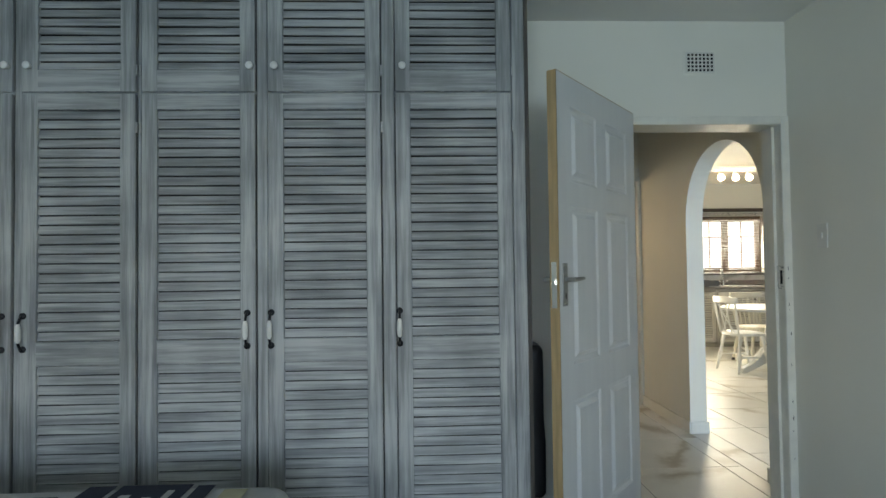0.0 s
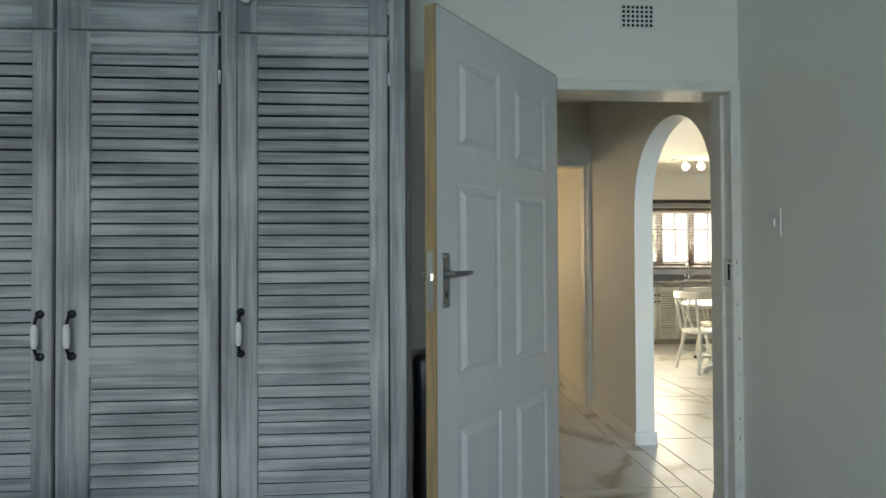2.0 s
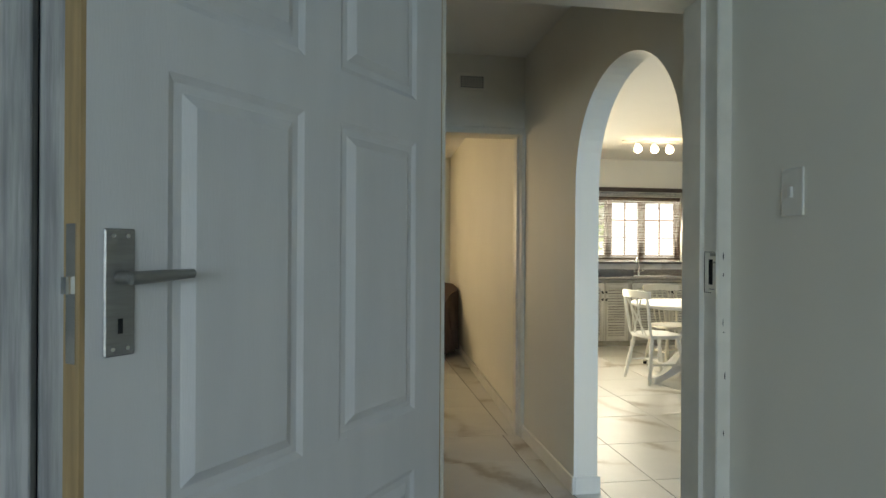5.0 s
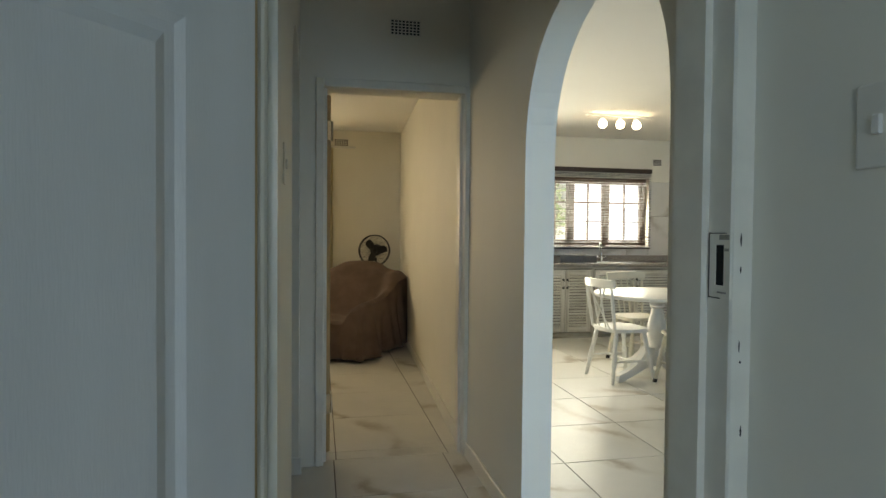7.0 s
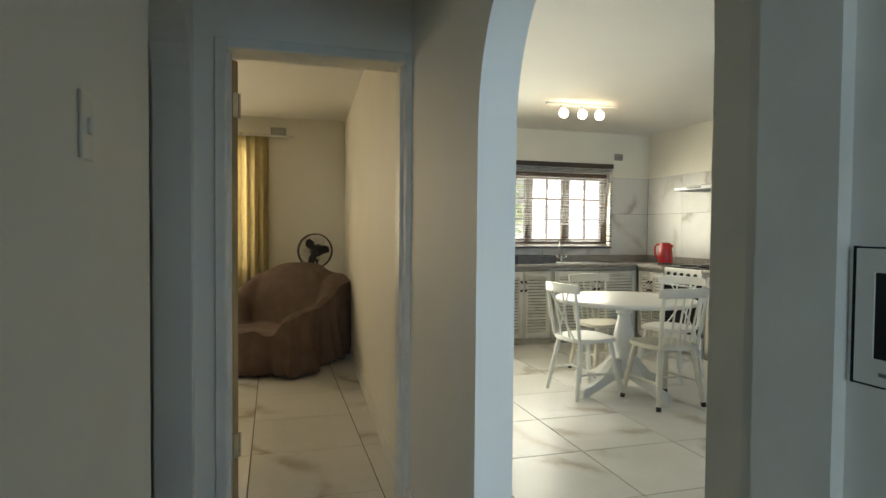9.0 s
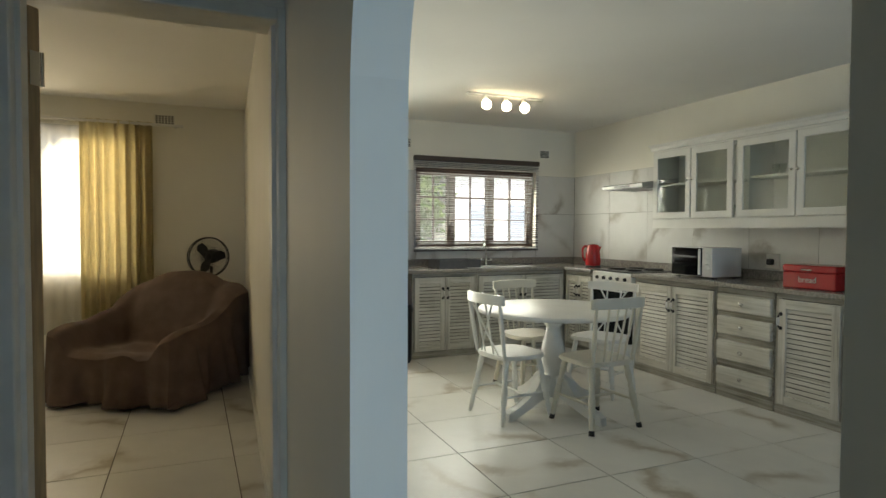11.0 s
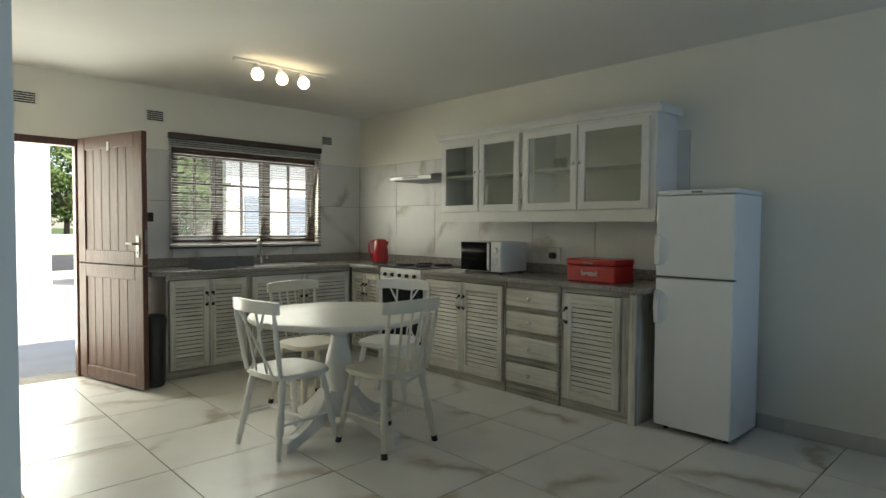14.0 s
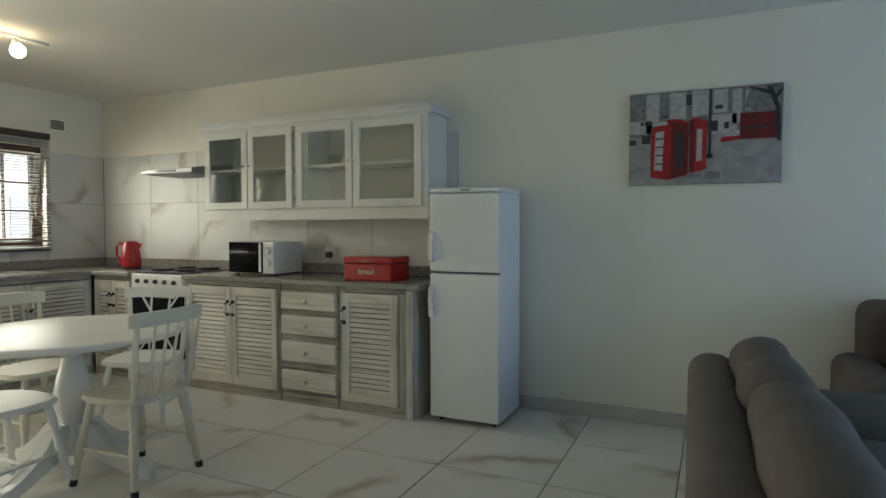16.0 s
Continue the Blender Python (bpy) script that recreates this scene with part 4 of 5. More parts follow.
foot_outline = [(0.05, 0.26), (0.10, 0.275), (0.15, 0.25), (0.20, 0.19), (0.27, 0.125), (0.35, 0.085), (0.42, 0.075), (0.455, 0.055), (0.46, 0.0), (0.40, 0.0), (0.36, 0.028), (0.26, 0.055), (0.16, 0.10), (0.05, 0.12)]
fm = bmesh.new()
prism(fm, foot_outline, 1, -0.032, 0.032)
bmesh.ops.bevel(fm, geom=[e for e in fm.edges if abs(e.verts[0].co.y - e.verts[1].co.y) < 1e-6], offset=0.006, segments=2, affect="EDGES")
foot_mesh = mesh_of("foot", fm, M["white_gloss"])
for i in range(4):
    piece("foot", foot_mesh, tb, pose(0, 0, 0, 0, 0, 90 * i))


def spindle_chair(material, label, cross=True, caps=True):
    """A small painted spindle-back chair; it faces +y, its back is at -y."""
    c = thing("dining_chair", label, "chair", group="chairs round the table")
    bm = bmesh.new()
    outline = []
    for i in range(28):
        a = 2 * math.pi * i / 28
        sx_, sy_ = math.cos(a), math.sin(a)
        k = 0.5
        u = math.copysign(abs(sx_) ** k, sx_) * (0.205 + 0.012 * sy_)
        v = math.copysign(abs(sy_) ** k, sy_) * 0.195
        outline.append((u, v))
    prism(bm, outline, 2, 0.425, 0.455)
    bmesh.ops.bevel(bm, geom=[e for e in bm.edges if abs(e.verts[0].co.z - e.verts[1].co.z) < 1e-6], offset=0.008, segments=2, affect="EDGES")
    part("seat", bm, material, c, smooth=True)
    leg = [(0.013, 0), (0.016, 0.10), (0.019, 0.22), (0.014, 0.27), (0.021, 0.32), (0.023, 0.50), (0.016, 0.60), (0.021, 0.64), (0.015, 0.69), (0.021, 0.78), (0.019, 0.93), (0.014, 1.0)]
    feet = {}
    for sx1 in (-1, 1):
        for sy1 in (-1, 1):
            lo, hi = (sx1 * 0.205, sy1 * 0.205, 0.0), (sx1 * 0.145, sy1 * 0.135, 0.43)
            feet[sx1, sy1] = (Vector(lo), Vector(hi))
            lg = part("leg", turned(bmesh.new(), lo, hi, leg), material, c, smooth=True)
            if caps:
                d = (Vector(hi) - Vector(lo)) * 0.075
                part("rubber_foot", turned(bmesh.new(), Vector(lo) - d * 0.01, Vector(lo) + d, [(0.019, 0), (0.0185, 1)]), M["black_plastic"], lg, "black rubber cap", smooth=True)
    rung = [(0.007, 0), (0.009, 0.2), (0.0115, 0.5), (0.009, 0.8), (0.007, 1.0)]
    for s in (-1, 1):
        p = [feet[s, k][0].lerp(feet[s, k][1], 0.42) for k in (-1, 1)]
        part("stretcher", turned(bmesh.new(), p[0], p[1], rung), material, c, smooth=True)
    mids = [feet[s, -1][0].lerp(feet[s, -1][1], 0.42).lerp(feet[s, 1][0].lerp(feet[s, 1][1], 0.42), 0.5) for s in (-1, 1)]
    part("stretcher", turned(bmesh.new(), mids[0], mids[1], rung), material, c, smooth=True)
    back = -0.165
    n = 12

    def crest(x, dz):
        return Vector((x, back - 0.055 - 0.036 * (1 - (x / 0.2) ** 2), 0.84 + dz))
    bm = bmesh.new()
    rows = []
    for i in range(n + 1):
        x = -0.222 + 0.444 * i / n
        up = 0.036 - 0.006 * (2 * i / n - 1) ** 4
        a = crest(x, -0.035)
        b = crest(x, up)
        rows.append([bm.verts.new(a + Vector((0, -0.011, 0))), bm.verts.new(b + Vector((0, -0.013, 0))), bm.verts.new(b + Vector((0, 0.009, 0.0))), bm.verts.new(a + Vector((0, 0.011, 0)))])
    for r, s in zip(rows, rows[1:]):
        for i in range(4):
            bm.faces.new((r[i], r[(i + 1) % 4], s[(i + 1) % 4], s[i]))
    bm.faces.new(rows[0])
    bm.faces.new(rows[-1][::-1])
    bmesh.ops.bevel(bm, geom=bm.edges[:], offset=0.003, segments=1, affect="EDGES")
    part("crest_rail", bm, material, c, smooth=True)
    post = [(0.012, 0), (0.014, 0.25), (0.0155, 0.5), (0.013, 0.85), (0.010, 1.0)]
    for s in (-1, 1):
        part("back_post", turned(bmesh.new(), (s * 0.168, back, 0.445), crest(s * 0.192, -0.025), post), material, c, smooth=True)
    thin = [(0.006, 0), (0.0085, 0.45), (0.0065, 1.0)]
    xs = (-0.062, 0.062) if cross else (-0.105, -0.035, 0.035, 0.105)
    for x in xs:
        part("spindle", turned(bmesh.new(), (x * 0.8, back - 0.008, 0.445), crest(x, -0.025), thin, 10), material, c, smooth=True)
    if cross:
        for s in (-1, 1):
            part("cross_spindle", turned(bmesh.new(), (s * 0.12, back - 0.004 - 0.006 * s, 0.445), crest(-s * 0.12, -0.025) + Vector((0, 0.006 * -s, 0)), thin, 10), material, c, smooth=True)
    return c


def toward(cx, cy, turn):
    return pose(cx, cy, 0, 0, 0, turn)


ch = spindle_chair(M["chair_white"], "white painted spindle-back chair with crossed spindles, drawn up to the table", True, False)
ch.matrix_basis = toward(3.76, 6.58, -84)
ch2 = spindle_chair(M["chair_cream"], "cream painted spindle-back chair with black rubber feet", False, True)
ch2.matrix_basis = toward(4.205, 6.20, 4)
copy_thing(ch2, toward(4.28, 7.18, 184))
ch3 = copy_thing(ch, toward(4.75, 6.84, 116))


# ---- kitchen window with its blind ----
win = structure("window_1", boxes((KWIN[0], KWIN[1], KIT_N + 0.07, KIT_N + 0.15, KWIN[2], KWIN[2] + 0.05), (KWIN[0], KWIN[1], KIT_N + 0.07, KIT_N + 0.15, KWIN[3] - 0.05, KWIN[3]),
                                  (KWIN[0], KWIN[0] + 0.05, KIT_N + 0.07, KIT_N + 0.15, KWIN[2] + 0.05, KWIN[3] - 0.05), (KWIN[1] - 0.05, KWIN[1], KIT_N + 0.07, KIT_N + 0.15, KWIN[2] + 0.05, KWIN[3] - 0.05)), M["dark_wood"], "dark stained cottage-pane timber window")
part("window_sill", box(bmesh.new(), KWIN[0] - 0.02, KWIN[1] + 0.02, KIT_N - 0.012, KIT_N + 0.07, KWIN[2] - 0.02, KWIN[2] + 0.004, 0.003), M["wall_tile"], win)
sashes = [(KWIN[0] + 0.05, 4.445), (4.485, 4.955), (4.995, KWIN[1] - 0.05)]
for a, b in ((4.445, 4.485), (4.955, 4.995)):
    part("mullion", boxes((a, b, KIT_N + 0.07, KIT_N + 0.15, KWIN[2] + 0.05, KWIN[3] - 0.05)), M["dark_wood"], win)
for a, b in sashes:
    z0, z1, s = KWIN[2] + 0.05, KWIN[3] - 0.05, 0.034
    sash = part("sash", boxes((a, a + s, KIT_N + 0.085, KIT_N + 0.125, z0, z1), (b - s, b, KIT_N + 0.085, KIT_N + 0.125, z0, z1), (a + s, b - s, KIT_N + 0.085, KIT_N + 0.125, z0, z0 + s), (a + s, b - s, KIT_N + 0.085, KIT_N + 0.125, z1 - s, z1)), M["dark_wood"], win)
    w, h = b - a - 2 * s, z1 - z0 - 2 * s
    part("glazing_bar", boxes((a + s + w / 2 - 0.009, a + s + w / 2 + 0.009, KIT_N + 0.09, KIT_N + 0.12, z0 + s, z1 - s)), M["dark_wood"], sash)
    for k in (1, 2):
        part("glazing_bar", boxes((a + s, b - s, KIT_N + 0.0905, KIT_N + 0.1195, z0 + s + h * k / 3 - 0.009, z0 + s + h * k / 3 + 0.009)), M["dark_wood"], sash)
    for i in range(2):
        for k in range(3):
            p = part("pane", boxes((a + s + w * i / 2 + 0.009 * i, a + s + w * (i + 1) / 2 - 0.009 * (1 - i), KIT_N + 0.103, KIT_N + 0.107, z0 + s + h * k / 3 + 0.009 * (k > 0), z0 + s + h * (k + 1) / 3 - 0.009 * (k < 2))), M["pane"], sash)
            p.visible_shadow = False

blind = thing("venetian_blind", "brown venetian blind let down with open slats over the window", "blind", (0, 0, 0))
BX0, BX1, BY = 3.965, 5.575, KIT_N - 0.03
part("head_rail", box(bmesh.new(), BX0, BX1, BY - 0.03, BY + 0.026, 2.085, 2.14, 0.004), M["blind"], blind)
part("bottom_rail", box(bmesh.new(), BX0, BX1, BY - 0.013, BY + 0.013, 1.068, 1.082, 0.003), M["blind"], blind)
slat = mesh_of("slat", prism(bmesh.new(), [(-0.0125, -0.0012), (0.0, 0.001), (0.0125, -0.0012), (0.0125, -0.0004), (0.0, 0.0018), (-0.0125, -0.0004)], 0, BX0, BX1), M["blind"])
n = 42
for i in range(n):
    piece("slat", slat, blind, pose(0, BY, 1.098 + i * (2.072 - 1.098) / (n - 1), 17, random.uniform(-0.08, 0.08), 0))
for x in (4.12, 4.55, 4.99, 5.42):
    bm = bmesh.new()
    for dy in (-0.013, 0.013):
        rod(bm, (x, BY + dy, 1.08), (x, BY + dy, 2.09), 0.0008, n=5)
    part("cord", bm, M["dark_wood"], blind)

# ---- back door: a stable door in two halves ----
structure("door_3", boxes((XDOOR[0] - 0.02, XDOOR[0] + 0.05, KIT_N + 0.02, KIT_N + 0.12, 0, XDOOR[2] + 0.01), (XDOOR[1] - 0.05, XDOOR[1] + 0.02, KIT_N + 0.02, KIT_N + 0.12, 0, XDOOR[2] + 0.01), (XDOOR[0] + 0.05, XDOOR[1] - 0.05, KIT_N + 0.02, KIT_N + 0.12, XDOOR[2] - 0.06, XDOOR[2] + 0.01), bevel=0.003), M["brown_wood"], "reddish brown timber door frame")
stable = thing("stable_door", "brown varnished two-part stable door standing open into the kitchen", "door", pose(3.235, 9.10, 0.012, 0, 0, -75.0))
SW = 0.90
for nm, z0, z1 in (("upper_leaf", 0.965, 1.985), ("lower_leaf", 0.01, 0.955)):
    s = 0.105
    lf = part(nm, boxes((0, s, 0, 0.044, z0, z1), (SW - s, SW, 0, 0.044, z0, z1), (s, SW - s, 0, 0.044, z0, z0 + s), (s, SW - s, 0, 0.044, z1 - s, z1), bevel=0.004), M["brown_wood"], stable)
    nb = 6
    bw = (SW - 2 * s) / nb
    bd = mesh_of("board", box(bmesh.new(), 0.0005, bw - 0.0005, 0.010, 0.034, z0 + s - 0.006, z1 - s + 0.006, 0.004), M["brown_wood"])
    for i in range(nb):
        piece("board", bd, lf, (s + i * bw, 0, 0))
lever_set(stable, SW - 0.06, 1.13, 0.0, -1, "handle_plate", -1)
part("bolt", boxes((SW - 0.004, SW + 0.008, 0.012, 0.032, 1.05, 1.24)), M["chrome"], stable, "steel lock edge plate")
part("latch_block", box(bmesh.new(), SW - 0.03, SW + 0.03, 0.044, 0.075, 1.30, 1.37, 0.005), M["black_iron"], stable, "dark latch on the inner face")
part("hook_plate", boxes((SW / 2 - 0.012, SW / 2 + 0.012, -0.004, 0.0, 1.86, 1.93)), M["trim"], stable, "small pale number plate")
bin_ = thing("pedal_bin", "slim black pedal bin tucked between door and cabinet", "bin", (3.60, 8.42, 0))
part("body", lathe(bmesh.new(), [(0.070, 0), (0.084, 0.03), (0.094, 0.50)], 24), M["black_plastic"], bin_, smooth=True)
part("lid", lathe(bmesh.new(), [(0.097, 0.50), (0.101, 0.53), (0.084, 0.565), (0.03, 0.58)], 24), M["black_plastic"], bin_, smooth=True)

# ---- sink, tap, rack ----
sink = thing("sink", "stainless steel inset sink with a drainer", "sink", (4.80, 8.80, TOP))
part("rim", boxes((-0.42, 0.42, -0.22, -0.19, 0.0, 0.005), (-0.42, 0.42, 0.17, 0.21, 0.0, 0.005), (-0.42, -0.36, -0.19, 0.17, 0, 0.005), (0.02, 0.42, -0.19, 0.17, 0, 0.0045)), M["dull_steel"], sink)
part("bowl", boxes((-0.36, 0.02, -0.19, 0.17, 0.0008, 0.0022)), M["dull_steel"], sink)
for i in range(7):
    part("drainer_rib", box(bmesh.new(), 0.07, 0.38, -0.165 + i * 0.05, -0.155 + i * 0.05, 0.0045, 0.008, 0.002), M["dull_steel"], sink)
tap = thing("mixer_tap", "chrome swan-neck mixer tap behind the sink", "tap", (4.82, 9.02, TOP))
part("base", lathe(bmesh.new(), [(0.026, 0), (0.024, 0.02), (0.018, 0.05), (0.016, 0.07)], 16), M["chrome"], tap, smooth=True)
bm = bmesh.new()
pts = [Vector((0, 0, 0.06))] + [Vector((-0.09 * (1 - math.cos(a)) * 0.5, -0.11 * (1 - math.cos(a)) * 0.5, 0.19 + 0.055 * math.sin(a))) for a in [math.pi * i / 10 for i in range(11)]] + [Vector((-0.09, -0.11, 0.165))]
tube(bm, pts, 0.0085)
part("spout", bm, M["chrome"], tap, smooth=True)
bm = bmesh.new()
for s in (-1, 1):
    rod(bm, (0, 0, 0.045), (s * 0.06, -0.005, 0.06), 0.007)
    lathe(bm, [(0.014, -0.012), (0.017, 0), (0.013, 0.02)], 12, at=(s * 0.062, -0.005, 0.06))
part("tap_head", bm, M["chrome"], tap, smooth=True)
rack = thing("dish_rack", "low grey plastic dish rack on the worktop", "dish rack", (4.31, 8.78, TOP))
part("tray", boxes((-0.24, 0.24, -0.16, 0.16, 0, 0.012), (-0.24, 0.24, -0.16, -0.148, 0.012, 0.088), (-0.24, 0.24, 0.148, 0.16, 0.012, 0.088), (-0.24, -0.228, -0.148, 0.148, 0.012, 0.088), (0.228, 0.24, -0.148, 0.148, 0.012, 0.088)), M["grey_plastic"], rack)
for i in range(9):
    part("divider", boxes((-0.2 + i * 0.05, -0.196 + i * 0.05, -0.147, 0.147, 0.012, 0.055)), M["grey_plastic"], rack)

# ---- things on the worktop ----
ket = thing("kettle", "bright red plastic electric jug kettle", "kettle", pose(5.79, 8.31, TOP, 0, 0, -60))
part("base", lathe(bmesh.new(), [(0.085, 0), (0.085, 0.015), (0.078, 0.02)], 24), M["black_plastic"], ket, smooth=True)
part("jug", lathe(bmesh.new(), [(0.080, 0.02), (0.084, 0.05), (0.078, 0.14), (0.066, 0.215), (0.060, 0.235)], 28), M["red"], ket, smooth=True)
part("lid", lathe(bmesh.new(), [(0.062, 0.235), (0.056, 0.248), (0.02, 0.256)], 24), M["red"], ket, smooth=True)
bm = bmesh.new()
hp = [(-0.058, 0.225), (-0.10, 0.232), (-0.124, 0.20), (-0.122, 0.12), (-0.10, 0.07), (-0.078, 0.06)]
tube(bm, [(x, 0, z) for x, z in hp], 0.0115)
part("handle", bm, M["red"], ket, smooth=True)
part("spout", prism(bmesh.new(), [(0.052, 0.235), (0.092, 0.228), (0.070, 0.18)], 1, -0.018, 0.018), M["red"], ket)

mw = thing("microwave_oven", "white microwave oven with a black door window", "microwave", pose(5.66, 7.01, TOP, 0, 0, -88))
part("body", box(bmesh.new(), 0, 0.44, 0.012, 0.35, 0.014, 0.262, 0.005, 2), M["white_gloss"], mw)
part("door", box(bmesh.new(), 0.004, 0.335, -0.008, 0.012, 0.02, 0.258, 0.004), M["black_glass"], mw, "black glass door")
part("door_handle", box(bmesh.new(), 0.305, 0.328, -0.022, -0.008, 0.03, 0.25, 0.004), M["white_gloss"], mw, "white grip")
part("control_panel", boxes((0.338, 0.438, -0.006, 0.012, 0.02, 0.258)), M["white_gloss"], mw)
for z in (0.19, 0.10):
    part("dial", lathe(bmesh.new(), [(0.028, 0), (0.024, 0.014), (0.02, 0.018)], 18, m=between((0.388, -0.006, z), (0.388, -1, z))[0]), M["white_gloss"], mw, smooth=True)
for x in (0.04, 0.42):
    part("foot", boxes((x - 0.015, x + 0.015, 0.03, 0.06, 0, 0.014), (x - 0.015, x + 0.015, 0.29, 0.32, 0, 0.014)), M["black_plastic"], mw)
sock = thing("plug_socket", "white wall socket with a black plug", "socket", pose(KIT_E - 0.006, 6.36, 1.06, 0, 0, -90))
part("plate", box(bmesh.new(), -0.06, 0.06, -0.010, 0, -0.06, 0.06, 0.003), M["white_satin"], sock)
part("plug", box(bmesh.new(), -0.03, 0.02, -0.055, -0.010, -0.03, 0.02, 0.008), M["black_plastic"], sock)

brd = thing("bread_bin", "red enamel bread bin with a lift-up lid", "bread bin", pose(5.63, 5.905, TOP, 0, 0, -90))
part("body", box(bmesh.new(), 0.0, 0.385, 0.0, 0.26, 0.0, 0.115, 0.008, 2), M["red"], brd)
part("lid", box(bmesh.new(), -0.004, 0.389, -0.006, 0.264, 0.115, 0.165, 0.014, 3), M["red"], brd)
part("handle", box(bmesh.new(), 0.145, 0.225, -0.018, -0.006, 0.130, 0.137, 0.003), M["chrome"], brd, "small steel lip handle")


def lettering(text, size, material, parent, at):
    cu = bpy.data.curves.new("lettering", "FONT")
    cu.body, cu.size, cu.extrude, cu.align_x = text, size, 0.0008, "CENTER"
    tmp = bpy.data.objects.new("lettering", cu)
    scene.collection.objects.link(tmp)
    me = bpy.data.meshes.new_from_object(tmp.evaluated_get(bpy.context.evaluated_depsgraph_get()))
    bpy.data.objects.remove(tmp)
    me.materials.append(material)
    ob = new("lettering", me)
    ob.parent, ob.matrix_basis = parent, at
    return tagged(ob, "white lettering")


lettering("bread", 0.058, M["white_satin"], brd, pose(0.185, -0.0015, 0.045, 90, 0, 0))

# ---- ceiling spotlights ----
spot = thing("spotlight_bar", "white ceiling bar with three lit spotlight globes", "ceiling light", pose(4.315, 7.72, CEIL, 0, 0, 0))
part("bar", box(bmesh.new(), -0.36, 0.42, -0.022, 0.022, -0.022, 0, 0.004), M["white_gloss"], spot)
for x in (-0.19, 0.015, 0.205):
    arm = part("holder", turned(bmesh.new(), (x, 0, -0.02), (x + 0.005, -0.02, -0.075), [(0.012, 0), (0.022, 0.4), (0.03, 1.0)]), M["white_gloss"], spot, smooth=True)
    part("bulb", lathe(bmesh.new(), [(0.02, 0.045), (0.04, 0.025), (0.046, 0), (0.04, -0.025), (0.02, -0.042)], 20, at=(x + 0.006, -0.03, -0.105)), M["bulb"], arm, "lit warm globe", smooth=True)

# ---- picture ----
PW, PH = 0.855, 0.575
M["print_pale"] = surface("print_pale", (0.50, 0.49, 0.47), 0.7, 30, 0.55, relief=0.05)
M["print_grey"] = surface("print_grey", (0.24, 0.235, 0.23), 0.6, 24, 0.55, relief=0.05)
M["print_mid"] = surface("print_mid", (0.36, 0.355, 0.345), 0.72, 16, 0.55, relief=0.05)
M["print_dark"] = surface("print_dark", (0.045, 0.044, 0.043), 0.6, 26, 0.55, relief=0.05)
M["print_red"] = surface("print_red", (0.42, 0.014, 0.018), 0.7, 16, 0.5, relief=0.05)
M["print_deep"] = surface("print_deep_red", (0.17, 0.010, 0.013), 0.6, 22, 0.5, relief=0.05)
pic = thing("canvas_picture", "frameless canvas print of red telephone boxes in a grey street", "picture", pose(KIT_E - 0.002, 4.035, 1.540, 0, 0.4, -90))
part("canvas", box(bmesh.new(), 0, PW, -0.03, 0, 0, PH, 0.002), M["print_mid"], pic)


def patch(rows, material, level):
    """Flat printed shapes on the canvas from shares of its width and height."""
    y = -0.03 - 0.0006 * level
    for row in rows:
        outline = [(row[0], row[2]), (row[1], row[2]), (row[1], row[3]), (row[0], row[3])] if isinstance(row, tuple) else row
        part("printed_area", prism(bmesh.new(), [(u * PW, v * PH) for u, v in outline], 1, y - 0.0004, y + 0.0001), material, pic)


patch([(0.003, 0.997, 0.52, 0.997)], M["print_grey"], 1)
patch([(0.12, 0.21, 0.55, 0.98), (0.28, 0.39, 0.70, 0.98), (0.43, 0.54, 0.72, 0.99), (0.57, 0.66, 0.74, 0.98), (0.69, 0.75, 0.62, 0.97), (0.77, 0.82, 0.75, 0.95), (0.005, 0.16, 0.56, 0.70), (0.56, 0.72, 0.52, 0.72)], M["print_pale"], 2)
patch([(0.08, 0.10, 0.65, 0.69), (0.11, 0.13, 0.65, 0.69), (0.14, 0.155, 0.65, 0.69), (0.09, 0.15, 0.45, 0.54), (0.0, 0.05, 0.44, 0.50), (0.08, 0.10, 0.8, 0.86), (0.22, 0.27, 0.72, 0.86), (0.39, 0.43, 0.84, 0.95), (0.55, 0.60, 0.55, 0.66), (0.64, 0.67, 0.57, 0.64), (0.58, 0.63, 0.78, 0.82)], M["print_dark"], 3)
patch([[(0.0, 0.13), (0.16, 0.19), (0.16, 0.2), (0.0, 0.145)], (0.52, 0.62, 0.05, 0.13), (0.3, 0.5, 0.07, 0.11)], M["print_grey"], 3)
patch([[(0.003, 0.8), (0.06, 0.76), (0.11, 0.86), (0.1, 0.95), (0.003, 0.96)], [(0.21, 0.72), (0.27, 0.76), (0.27, 0.92), (0.21, 0.95)], [(0.76, 0.78), (0.84, 0.74), (0.93, 0.8), (0.95, 0.95), (0.80, 0.97)]], M["print_grey"], 4)
patch([[(0.155, 0.08), (0.27, 0.05), (0.29, 0.055), (0.41, 0.10), (0.41, 0.66), (0.33, 0.705), (0.26, 0.70), (0.155, 0.62)], [(0.415, 0.12), (0.46, 0.125), (0.53, 0.16), (0.53, 0.66), (0.47, 0.70), (0.42, 0.69)], [(0.62, 0.43), (0.76, 0.45), (0.76, 0.50), (0.62, 0.48)]], M["print_red"], 5)
patch([[(0.295, 0.06), (0.405, 0.11), (0.405, 0.64), (0.295, 0.69)], (0.74, 0.965, 0.45, 0.72), [(0.42, 0.13), (0.45, 0.13), (0.45, 0.68), (0.42, 0.68)]], M["print_deep"], 6)
patch([[(0.18, 0.16), (0.235, 0.15), (0.245, 0.58), (0.185, 0.57)], [(0.465, 0.24), (0.50, 0.25), (0.50, 0.58), (0.465, 0.58)], [(0.17, 0.63), (0.27, 0.65), (0.26, 0.69), (0.21, 0.68)], (0.65, 0.74, 0.49, 0.55)], M["print_pale"], 7)
